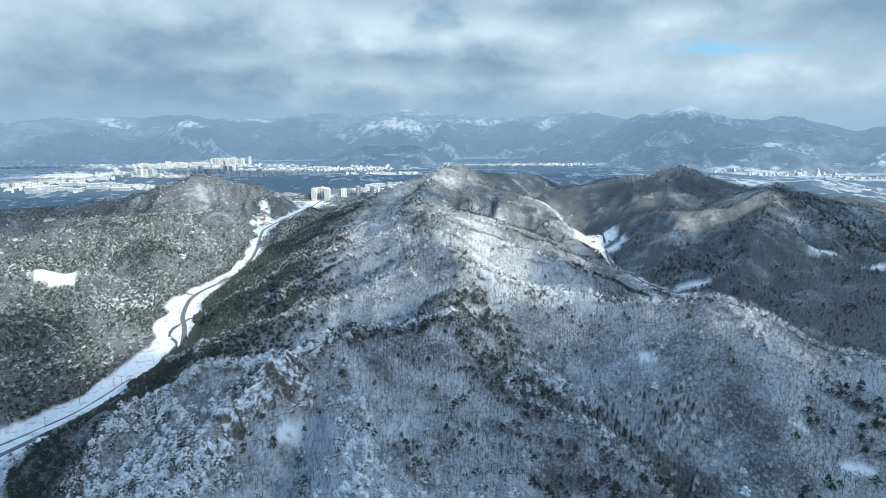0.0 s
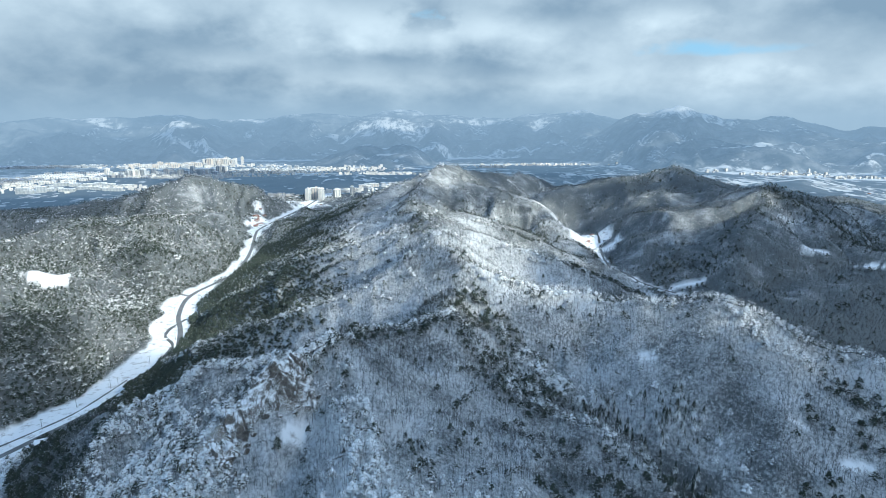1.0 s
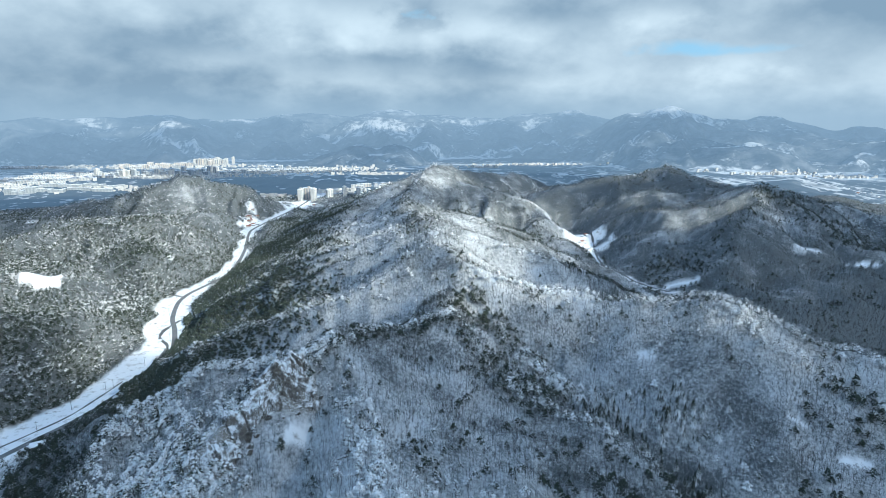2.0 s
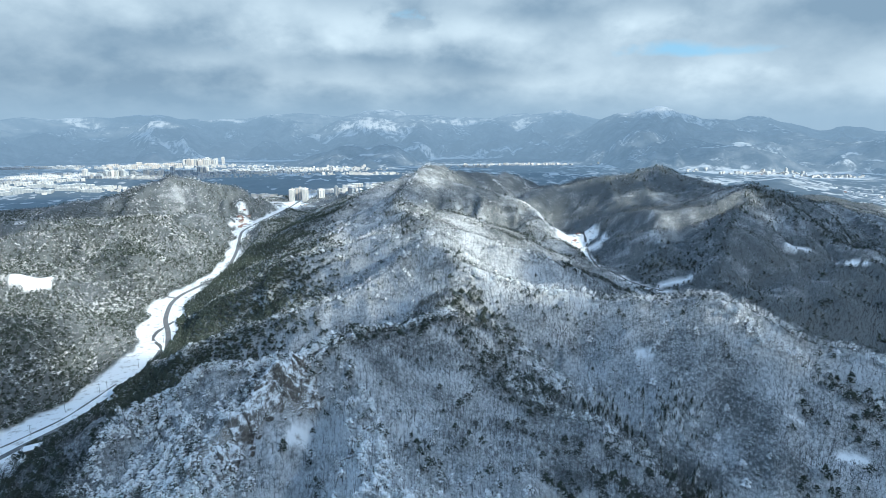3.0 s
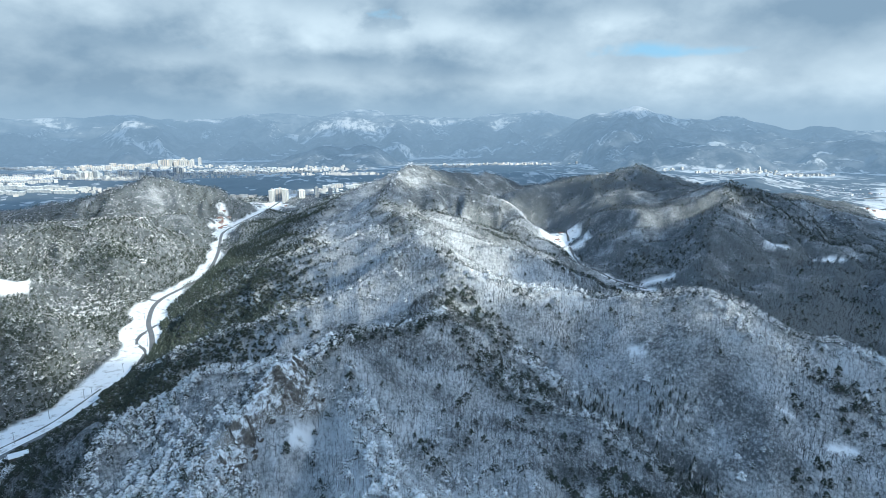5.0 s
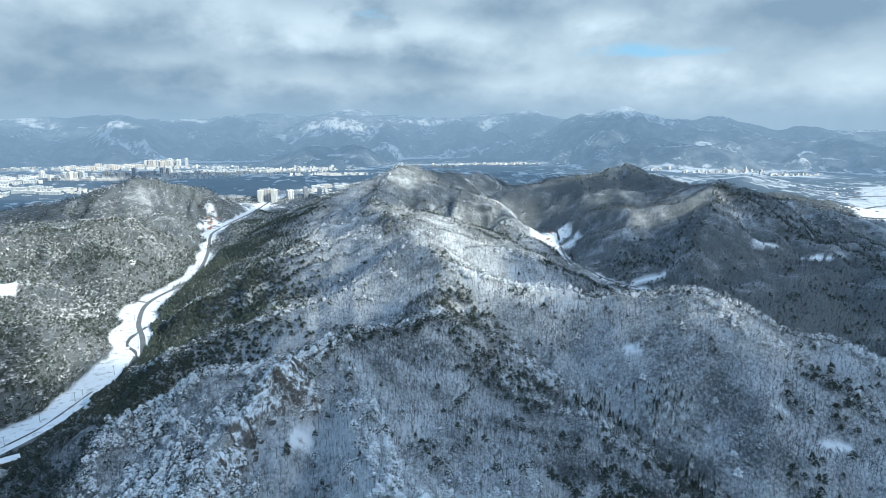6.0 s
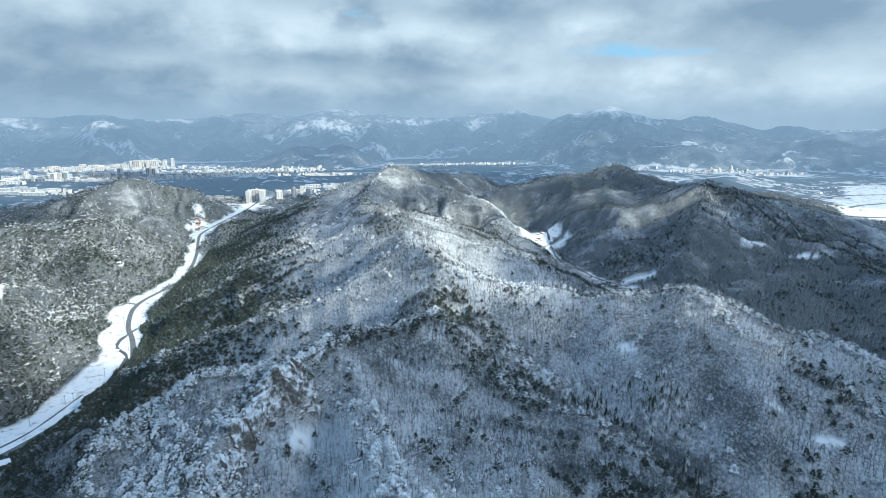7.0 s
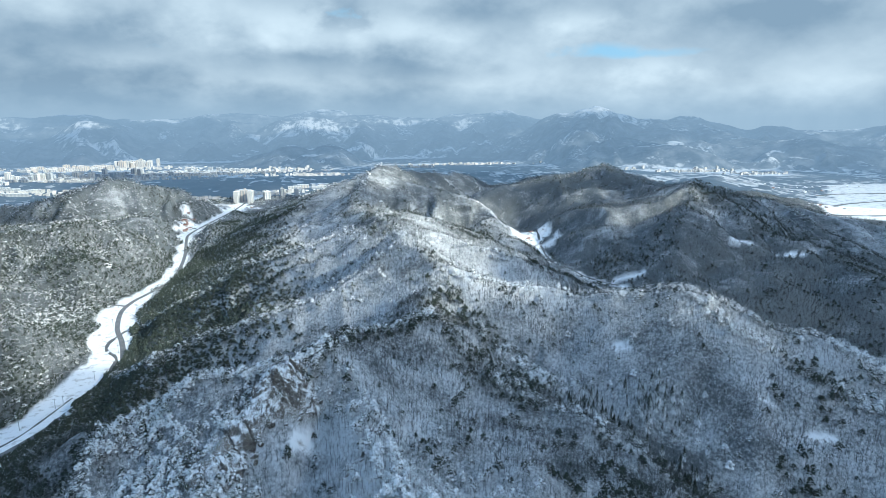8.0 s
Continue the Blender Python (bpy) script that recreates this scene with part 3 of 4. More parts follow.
def bare_tree(rng, limbs, twigs, thick):
    """Corners (three a face) of a leafless tree one metre high, and the rime on them."""
    tris, snow = [], []
    lean = rng.normal(size=2) * 0.03
    for k in range(3 if thick < 0.85 else 1):
        p, q = 2.1 * k, 2.1 * (k + 1)
        r0, r1, h = 0.019 * min(thick, 1.5), 0.006 * min(thick, 1.5), 0.80 if thick < 2 else 0.55
        a, b = (r0 * math.cos(p), r0 * math.sin(p), -0.04), (r0 * math.cos(q), r0 * math.sin(q), -0.04)
        c = (lean[0] + r1 * math.cos(p), lean[1] + r1 * math.sin(p), h)
        tris.append([np.array(a), np.array(b), np.array(c)])
        snow.append(0.0)
    ends = []
    for k in range(limbs):
        turn, h = rng.uniform(0, 6.283), rng.uniform(0.28, 0.66)
        reach, up = rng.uniform(0.10, 0.26), rng.uniform(0.14, 0.34)
        a = np.array([lean[0] * h, lean[1] * h, h])
        b = a + np.array([reach * math.cos(turn), reach * math.sin(turn), up])
        b[2] = min(b[2], 1.0)
        tris.append(blade(a, b, 0.009 * thick, rng))
        snow.append(rng.uniform(0.2, 0.5))
        ends.append((a, b))
    for k in range(twigs):
        a, b = ends[k % limbs]
        s = a + (b - a) * rng.uniform(0.35, 1.0)
        d = np.array([rng.normal() * 0.09, rng.normal() * 0.09, rng.uniform(0.02, 0.16)])
        tris.append(blade(s, s + d, 0.0105 * thick, rng))
        snow.append(rng.uniform(0.35, 1.0))
    return np.array(tris), np.repeat(np.array(snow), 3)


OCTA = np.array([(1, 0, -0.35), (0, 1, -0.35), (-1, 0, -0.35), (0, -1, -0.35), (0, 0, 0.9)])
OCTA_FACES = np.array([(0, 1, 4), (1, 2, 4), (2, 3, 4), (3, 0, 4)])


def clump(rng, centre, size, flat):
    """A ragged tuft of needles."""
    v = OCTA * rng.uniform(0.45, 1.5, (len(OCTA), 1)) * size * np.array([1, 1, flat])
    t = rng.uniform(0, 6.283)
    v = v @ np.array([[math.cos(t), -math.sin(t), 0], [math.sin(t), math.cos(t), 0], [0, 0, 1]]) + centre
    return v[OCTA_FACES]


def pine(rng, clumps):
    """A spreading pine one metre high: boughs in layers round a bare lower trunk."""
    tris = []
    for k in range(3 if clumps > 6 else 0):
        p, q = 2.1 * k, 2.1 * (k + 1)
        tris.append(np.array([[(0.02 * math.cos(p), 0.02 * math.sin(p), -0.05), (0.02 * math.cos(q), 0.02 * math.sin(q), -0.05), (0, 0, 0.9)]]))
    for k in range(clumps):
        f = (k + 0.5) / clumps
        h = (0.40 if clumps > 6 else 0.2) + (0.55 if clumps > 6 else 0.75) * f
        reach = (0.40 - 0.34 * f) * (0.35 + 0.65 * rng.random()) if clumps > 2 else 0.05
        turn = 2.4 * k + rng.uniform(-0.5, 0.5)
        size = (0.22 - 0.08 * f) * rng.uniform(0.7, 1.3) * (0.72 if clumps > 8 else 1.2 if clumps > 4 else 1.6)
        tris.append(clump(rng, np.array([reach * math.cos(turn), reach * math.sin(turn), h]), size, 0.6))
    tris = np.concatenate(tris)
    return tris, np.ones(len(tris) * 3)


def spruce(rng, tiers, points):
    """A slim fir one metre high: ragged drooping tiers."""
    tris = []
    for k in range(tiers):
        f = k / tiers
        h, r = 0.10 + 0.78 * f, 0.24 * (1 - f) + 0.03
        for j in range(points):
            a0, a1 = 6.283 * (j + 0.15 + 0.3 * (k % 2)) / points, 6.283 * (j + 0.85 + 0.3 * (k % 2)) / points
            am, rr = (a0 + a1) / 2, r * rng.uniform(0.75, 1.25)
            top, tip = np.array([0, 0, h + 0.26]), np.array([rr * math.cos(am), rr * math.sin(am), h - 0.05])
            tris.append([top, np.array([0.6 * rr * math.cos(a0), 0.6 * rr * math.sin(a0), h + 0.02]), tip])
            tris.append([top, tip, np.array([0.6 * rr * math.cos(a1), 0.6 * rr * math.sin(a1), h + 0.02])])
    tris = np.array(tris)
    return tris, np.ones(len(tris) * 3)


def stand(name, variants, at, size, snow, mat, label, rng):
    """Very many trees as one mesh."""
    pick, turn = rng.integers(0, len(variants), len(at)), rng.uniform(0, 6.283, len(at))
    spread = rng.uniform(0.85, 1.2, len(at))
    verts, cover = [], []
    for k, (tris, rime) in enumerate(variants):
        s = np.where(pick == k)[0]
        base = tris.reshape(-1, 3)
        c, n = np.cos(turn[s])[:, None], np.sin(turn[s])[:, None]
        w, h = (size[s] * spread[s])[:, None], size[s][:, None]
        v = np.stack([(base[:, 0] * c - base[:, 1] * n) * w, (base[:, 0] * n + base[:, 1] * c) * w, base[:, 2] * h], -1) + at[s][:, None, :]
        verts.append(v.reshape(-1, 3))
        cover.append((rime[None, :] * snow[s][:, None]).ravel())
    verts, cover = np.concatenate(verts), np.concatenate(cover)
    me = mesh_of(name, verts, np.arange(len(verts)).reshape(-1, 3), [mat], {"snow": cover})
    return tagged(new(name, me), label, "trees", kind="stuff")


def plots(rng, near, far, step):
    """Jittered spots in the stretch of land between two distances."""
    xs, ys = np.arange(-far, far, step), np.arange(0, far, step)
    x, y = [v.ravel() for v in np.meshgrid(xs, ys)]
    x, y = x + rng.uniform(-0.5, 0.5, x.shape) * step, y + rng.uniform(-0.5, 0.5, x.shape) * step
    r, a = np.hypot(x, y), np.arctan2(x, y)
    keep = (r >= near) & (r < far) & (a > radians(-36.5)) & (a < radians(44.5))
    x, y = x[keep], y[keep]
    shut = (opening(x, y) < 0.75) & ((stony(x, y) < 0.4) | (rng.random(len(x)) < 0.4))
    return x[shut], y[shut]


def lone_trees(name, variants, at, size, snow, mat, stem_faces, label, group, rng):
    """The trees nearest to the path, each a thing of its own with a trunk and a crown."""
    models = []
    for tris, rime in variants:
        pair = []
        for key, a, b, m in (("trunk", 0, stem_faces, BARK), ("crown", stem_faces, len(tris), mat)):
            v = tris[a:b].reshape(-1, 3)
            pair.append((key, mesh_of(key, v, np.arange(len(v)).reshape(-1, 3), [m], {"snow": rime[3 * a:3 * b]})))
        models.append(pair)
    for p, s in zip(at, size):
        tree = new(name)
        tree.matrix_world = pose(*[float(c) for c in p], 0, 0, rng.uniform(0, 360)) @ Matrix.Diagonal((s, s, s, 1))
        tagged(tree, label, "tree", group)
        for key, me in models[int(rng.integers(0, len(models)))]:
            new(key, me).parent = tree


rng = np.random.default_rng(5)
for name, near, far, step, (limbs, twigs, thick), clumps, tall in (
        ("near_wood", 150, 480, 2.25, (5, 24, 0.9), 17, 7.4),
        ("slope_wood", 480, 820, 2.8, (3, 16, 1.5), 7, 6.6),
        ("middle_wood", 820, 1300, 3.7, (2, 9, 3.0), 4, 6.8),
        ("far_wood", 1300, 2150, 6.2, (1, 6, 5.0), 3, 7.5)):
    x, y = plots(rng, near, far, step)
    at = np.stack([x, y, height(x, y) - 0.3], -1)
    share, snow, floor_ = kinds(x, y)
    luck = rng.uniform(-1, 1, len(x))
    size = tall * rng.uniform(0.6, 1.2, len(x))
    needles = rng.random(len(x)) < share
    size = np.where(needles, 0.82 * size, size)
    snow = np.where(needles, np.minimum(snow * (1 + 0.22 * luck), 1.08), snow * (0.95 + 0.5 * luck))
    if name == "near_wood":
        wet = along(VALLEYS[2][0], x, y)[0]
        groves = np.maximum(np.exp(-np.hypot(x - 112, y - 362) ** 2 / 13 ** 2), np.exp(-np.hypot(x - 150, y - 345) ** 2 / 15 ** 2))
        firs = rng.random(len(x)) < np.clip((9 - wet) / 26, 0, 0.28) * (x > 92) * (x < 200) + 0.42 * groves
        needles &= ~firs
        stand("firs", [spruce(rng, 7, 7) for k in range(6)], at[firs], size[firs] * 1.25, snow[firs] * 0.2 + 1.0, NEEDLES, "dark slender firs dusted with snow along a gully", rng)
        bare = ~needles & ~firs
        close = np.hypot(x, y - 60)
        for kind, mask, count, word in (("pine", needles, 230, "dark green pine with snow on its boughs"), ("bare_tree", bare, 230, "leafless grey tree with rimed twigs on a snowy slope")):
            spots = np.where(mask & (close > 165))[0]
            spots = spots[np.argsort(close[spots])[:count]]
            shapes = [pine(rng, 22) if kind == "pine" else bare_tree(rng, 9, 60, 0.8) for k in range(6)]
            lone_trees(kind, shapes, at[spots], size[spots], snow[spots], NEEDLES if kind == "pine" else BARE, 3, word, kind.replace("_", " ") + "s of the near slope", rng)
            mask[spots] = False
    else:
        bare = ~needles
    stand("bare_trees", [bare_tree(rng, limbs, twigs, thick) for k in range(10)], at[bare], size[bare], snow[bare], BARE, "leafless grey trees with rime on their twigs", rng)
    stand("pines", [pine(rng, clumps) for k in range(8)], at[needles], size[needles], snow[needles], NEEDLES, "dark green pines laden with snow", rng)

# ---- unseen cloud sheet added to shade the land ----
# gaps placed in the added cloud where land is sunlit: east, north, half sizes
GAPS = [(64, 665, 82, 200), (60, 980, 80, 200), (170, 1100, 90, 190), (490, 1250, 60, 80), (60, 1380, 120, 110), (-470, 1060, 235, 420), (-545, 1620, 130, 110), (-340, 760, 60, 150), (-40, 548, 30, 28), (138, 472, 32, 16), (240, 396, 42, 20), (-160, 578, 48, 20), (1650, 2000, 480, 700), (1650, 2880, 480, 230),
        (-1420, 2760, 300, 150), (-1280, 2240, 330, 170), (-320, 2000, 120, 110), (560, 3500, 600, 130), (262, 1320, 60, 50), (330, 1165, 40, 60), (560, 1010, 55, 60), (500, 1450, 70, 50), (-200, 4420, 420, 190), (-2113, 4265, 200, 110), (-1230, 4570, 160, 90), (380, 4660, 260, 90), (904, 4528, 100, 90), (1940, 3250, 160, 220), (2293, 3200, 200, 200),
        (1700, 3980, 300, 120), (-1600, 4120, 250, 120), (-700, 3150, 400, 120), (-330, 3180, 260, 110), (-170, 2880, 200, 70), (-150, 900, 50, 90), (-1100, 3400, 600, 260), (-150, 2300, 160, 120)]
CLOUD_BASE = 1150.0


# where the added cloud is thinned to let more sun through
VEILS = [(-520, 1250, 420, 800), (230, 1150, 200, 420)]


def ground_at(x, y):
    return float(height(np.array([float(x)]), np.array([float(y)]))[0])



def added_shade_cloud(x, y):
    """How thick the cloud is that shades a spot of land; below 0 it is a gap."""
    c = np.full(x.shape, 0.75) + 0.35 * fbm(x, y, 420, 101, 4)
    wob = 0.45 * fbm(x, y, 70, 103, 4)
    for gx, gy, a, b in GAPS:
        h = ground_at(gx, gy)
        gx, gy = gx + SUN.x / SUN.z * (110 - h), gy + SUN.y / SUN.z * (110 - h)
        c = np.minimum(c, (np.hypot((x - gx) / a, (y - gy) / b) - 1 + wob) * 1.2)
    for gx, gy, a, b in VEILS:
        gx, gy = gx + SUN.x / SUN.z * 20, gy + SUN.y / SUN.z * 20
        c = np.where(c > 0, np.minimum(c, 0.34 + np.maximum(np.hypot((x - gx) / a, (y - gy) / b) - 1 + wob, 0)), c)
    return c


def shade_clouds():
    """Broken cloud sheet, unseen, added for shade; thick inside, thin at torn rims."""
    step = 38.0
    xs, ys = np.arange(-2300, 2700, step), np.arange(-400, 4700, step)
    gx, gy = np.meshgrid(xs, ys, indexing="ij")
    c = np.minimum(added_shade_cloud(gx.ravel(), gy.ravel()), 0.9)
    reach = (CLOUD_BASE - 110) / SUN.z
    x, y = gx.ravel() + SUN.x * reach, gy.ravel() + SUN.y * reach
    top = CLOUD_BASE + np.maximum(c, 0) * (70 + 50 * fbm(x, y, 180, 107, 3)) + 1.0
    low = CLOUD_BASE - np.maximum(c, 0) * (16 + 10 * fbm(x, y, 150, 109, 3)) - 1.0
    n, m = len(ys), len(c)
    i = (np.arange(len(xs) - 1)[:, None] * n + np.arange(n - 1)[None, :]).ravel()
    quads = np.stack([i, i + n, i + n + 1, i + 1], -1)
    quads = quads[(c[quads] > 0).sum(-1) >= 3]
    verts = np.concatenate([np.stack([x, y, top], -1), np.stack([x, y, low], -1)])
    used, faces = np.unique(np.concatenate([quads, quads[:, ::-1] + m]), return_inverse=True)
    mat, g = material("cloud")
    # bluish tint cools the shade this added sheet casts
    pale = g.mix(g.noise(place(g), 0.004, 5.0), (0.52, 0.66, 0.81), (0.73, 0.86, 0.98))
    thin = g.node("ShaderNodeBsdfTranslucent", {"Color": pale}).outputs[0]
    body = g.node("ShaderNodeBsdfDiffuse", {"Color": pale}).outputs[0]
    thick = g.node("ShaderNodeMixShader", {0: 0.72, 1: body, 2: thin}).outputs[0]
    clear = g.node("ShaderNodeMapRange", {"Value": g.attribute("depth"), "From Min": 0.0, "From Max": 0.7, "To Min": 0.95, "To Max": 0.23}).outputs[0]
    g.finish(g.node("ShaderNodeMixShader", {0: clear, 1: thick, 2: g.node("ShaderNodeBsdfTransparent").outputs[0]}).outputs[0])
    me = mesh_of("added_shade_cloud", verts[used], faces.reshape(-1, 4), [mat], {"depth": np.concatenate([c, c])[used]}, smooth=True)
    tagged(new("added_shade_cloud", me), "unseen broken cloud sheet added to shade the hills, with placed gaps", "cloud", kind="structure")


shade_clouds()

# ---- things of the valley ----


def part(name, bm, mats, parent, label=""):
    """A bmesh as one mesh object under a thing or a part."""
    me = bpy.data.meshes.new(name)
    bm.to_mesh(me)
    bm.free()
    for m in mats if isinstance(mats, (list, tuple)) else [mats]:
        me.materials.append(m)
    ob = new(name, me)
    ob.parent = parent
    if label:
        ob["label"] = label
    return ob


def box(bm, x0, x1, y0, y1, z0, z1, bevel=0.0, slot=0):
    """A block between two corners."""
    before = set(bm.faces)
    made = bmesh.ops.create_cube(bm, size=1.0, matrix=Matrix.Translation(((x0 + x1) / 2, (y0 + y1) / 2, (z0 + z1) / 2)) @ Matrix.Diagonal((x1 - x0, y1 - y0, z1 - z0, 1)))
    if bevel:
        edges = {e for v in made["verts"] for e in v.link_edges}
        bmesh.ops.bevel(bm, geom=list(edges), offset=bevel, segments=1, affect="EDGES")
    for f in set(bm.faces) - before:
        f.material_index = slot
    return bm


def block(*corners, bevel=0.0):
    return box(bmesh.new(), *corners, bevel=bevel)


def empty(name, m, label, category, group=""):
    ob = new(name)
    ob.matrix_world = m
    return tagged(ob, label, category, group)


def smooth_line(points, step):
    """Evenly spaced points on a curve through the given ones."""
    p = [Vector((a, b, 0)) for a, b in points]
    p = [p[0] * 2 - p[1]] + p + [p[-1] * 2 - p[-2]]
    out = []
    for k in range(1, len(p) - 2):
        n = max(2, int((p[k + 1] - p[k]).length / step))
        for j in range(n):
            t = j / n
            a, b, c, d = p[k - 1:k + 3]
            out.append(0.5 * (2 * b + (c - a) * t + (2 * a - 5 * b + 4 * c - d) * t * t + (3 * b - a - 3 * c + d) * t ** 3))
    return out + [p[-2]]


def ribbon(name, points, width, rise, mat, label, category, drop=0.0, step=7.0, wobble=0.0, kind="structure"):
    """A long slab that follows the ground: a road, a track, a brook."""
    line = smooth_line(points, step)
    verts, faces = [], []
    for k, c in enumerate(line):
        way = (line[min(k + 1, len(line) - 1)] - line[max(k - 1, 0)]).normalized()
        side = Vector((way.y, -way.x, 0))
        w = width / 2 * (1 + wobble * math.sin(1.7 * k) * math.cos(0.6 * k))
        for s, dz in ((-1.25, -0.6), (-1, rise), (0, rise + 0.06), (1, rise), (1.25, -0.6)):
            q = c + side * s * w
            verts.append((q.x, q.y, dz - drop))
        if k:
            i = 5 * k
            faces += [(i - 5 + j, i - 4 + j, i + 1 + j, i + j) for j in range(4)]
    verts = np.array(verts)
    verts[:, 2] += height(verts[:, 0], verts[:, 1])
    me = mesh_of(name, verts, faces, [mat], smooth=False)
    return tagged(new(name, me), label, category, kind=kind)


ROAD = [(-286, 640), (-289, 696), (-308, 757), (-330, 810), (-347, 880), (-346, 925), (-333, 977), (-322, 1040), (-324, 1100), (-344, 1242), (-376, 1400), (-384, 1473), (-372, 1597), (-350, 1760), (-343, 1860), (-335, 2010)]
ribbon("road", ROAD, 5.6, 0.35, ASPHALT, "wet grey two-lane road cleared of snow", "road")
ribbon("old_road", [(-360, 420), (-339, 459), (-326, 487), (-312, 512), (-300, 540), (-284, 600), (-280, 650)], 5.5, 0.3, ASPHALT, "dark narrow lane along the snowy valley floor", "road")
ribbon("brook", [(-300, 545), (-292, 590), (-289, 640), (-296, 700), (-316, 730), (-322, 760), (-316, 800)], 4.0, 0.18, WATER, "dark brook bed winding through snow", "brook", wobble=0.5)
ribbon("track", [(-346, 905), (-375, 915), (-398, 905)], 4.0, 0.3, ASPHALT, "short side lane off the valley road", "road")
ribbon("ditch", [(-352, 470), (-333, 500), (-318, 527), (-310, 560), (-303, 600)], 1.6, 0.2, WATER, "thin dark ditch across a snowy field", "ditch", wobble=0.6)
ribbon("farm_brook", [(345, 1260), (352, 1190), (338, 1120), (322, 1040), (318, 980), (330, 900), (366, 842)], 3.5, 0.3, WATER, "dark brook between snowy farm plots", "brook", wobble=0.5)
for k, line in enumerate(([(1400, 1600), (1520, 1650), (1800, 1700)], [(1260, 1450), (1420, 1420), (1700, 1440)], [(1540, 1830), (1650, 1860), (1900, 1850)])):
    ribbon("field_bank", line, 9.0, 1.2, LAND, "low scrubby bank between snowy fields", "bank", step=20, wobble=0.5)

TOWN_ROOF, g = material("half_snowed_town_roofs")
g.finish(g.surface(g.mix(g.ramp(g.node("ShaderNodeNewGeometry").outputs["Random Per Island"], 0.2, 0.9), (0.22, 0.23, 0.25), (0.60, 0.62, 0.65)), 0.8, g.noise(place(g), 0.6), 0.3))
PLASTER = plain_material("white_render", (0.42, 0.42, 0.415), (0.58, 0.575, 0.565), 0.2, 0.7)
GREY_PAINT = plain_material("pale_grey_render", (0.28, 0.31, 0.34), (0.42, 0.45, 0.48), 0.2, 0.7)
ROSE_PAINT = plain_material("pinkish_render", (0.46, 0.42, 0.39), (0.58, 0.53, 0.49), 0.2, 0.7)
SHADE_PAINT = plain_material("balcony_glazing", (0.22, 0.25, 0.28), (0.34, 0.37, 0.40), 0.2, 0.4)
GLASS = plain_material("dark_window_glass", (0.05, 0.07, 0.09), (0.10, 0.13, 0.16), 0.3, 0.25)
SNOW_TOP = plain_material("roof_snow", (0.72, 0.75, 0.79), (0.84, 0.86, 0.88), 0.5, 0.8)
TILE = plain_material("rust_red_roof", (0.16, 0.07, 0.055), (0.27, 0.14, 0.11), 0.5, 0.7)
SHED = plain_material("weathered_dark_cladding", (0.05, 0.055, 0.06), (0.14, 0.14, 0.14), 0.6, 0.7)
STEEL = plain_material("galvanised_steel", (0.20, 0.21, 0.22), (0.36, 0.37, 0.38), 2.0, 0.5)


def apartment(m, wide, deep, tall, paint, label, group):
    """A slab block: body, recessed balcony strips, lift houses and a snowy roof."""
    thing = empty("apartment_block", m, label, "apartment block", group)
    part("body", block(-wide / 2, wide / 2, -deep / 2, deep / 2, -4, tall, bevel=0.15), paint, thing)
    roof = part("roof", block(-wide / 2 - 0.3, wide / 2 + 0.3, -deep / 2 - 0.3, deep / 2 + 0.3, tall + 0.02, tall + 1.0, bevel=0.2), SNOW_TOP, thing, "flat roof under snow")
    bays = max(2, int(wide / 9))
    for k in range(bays):
        x = -wide / 2 + wide * (k + 0.5) / bays
        part("balcony_strip", block(x - wide / bays * 0.22, x + wide / bays * 0.22, -deep / 2 - 0.12, -deep / 2 + 0.3, 3, tall - 2), SHADE_PAINT, thing, "dark strip of balcony windows")
    part("lift_house", block(-3, 3, -2.5, 2.5, tall + 1.02, tall + 5.0, bevel=0.2), paint, roof)
    return thing


def house(m, wide, deep, tall, wall, roof, label, group):
    """A small house with a pitched roof."""
    thing = empty("house", m, label, "house", group)
    part("wall", block(-wide / 2, wide / 2, -deep / 2, deep / 2, -2.5, tall, bevel=0.05), wall, thing)
    bm = bmesh.new()
    box(bm, -wide / 2 - 0.5, wide / 2 + 0.5, -deep / 2 - 0.5, deep / 2 + 0.5, tall, tall + 0.4)
    top = [v for v in bm.verts if v.co.z > tall + 0.2]
    for v in top:
        v.co.z += 2.2
        v.co.y *= 0.08
    cover = part("roof", bm, roof, thing)
    part("chimney", block(wide * 0.2, wide * 0.2 + 0.8, -0.4, 0.4, tall + 1.2, tall + 3.6), wall, cover)
    part("door", block(-0.6, 0.6, -deep / 2 - 0.08, -deep / 2 + 0.1, -0.5, 2.1), GLASS, thing)
    for s in (-1, 1):
        part("window", block(s * wide * 0.3 - 0.8, s * wide * 0.3 + 0.8, -deep / 2 - 0.06, -deep / 2 + 0.1, 0.9, 2.2), GLASS, thing)
    return thing


def stood(x, y, turn=0.0):
    return pose(x, y, ground_at(x, y), 0, 0, turn)


# the white gate-shaped pair and the blocks beside it
TALL_GROUP = "white blocks at the valley mouth"
apartment(stood(-358, 2000, 78), 26, 12, 38, PLASTER, "tall white apartment slab seen end on", TALL_GROUP)
apartment(stood(-315, 1992, 78), 26, 12, 40, PLASTER, "tall white apartment slab with its gable lit", TALL_GROUP)
apartment(stood(-336, 2026, -8), 36, 12, 39, ROSE_PAINT, "broad pinkish apartment slab between two white ones", TALL_GROUP)
apartment(stood(-274, 2060, 40), 22, 12, 25, PLASTER, "lower white apartment slab by the hill foot", TALL_GROUP)
apartment(stood(-228, 2100, 20), 11, 11, 30, PLASTER, "slim white apartment tower by the hill foot", TALL_GROUP)
apartment(stood(-184, 2130, 20), 12, 11, 24, GREY_PAINT, "slim grey apartment tower by the hill foot", TALL_GROUP)

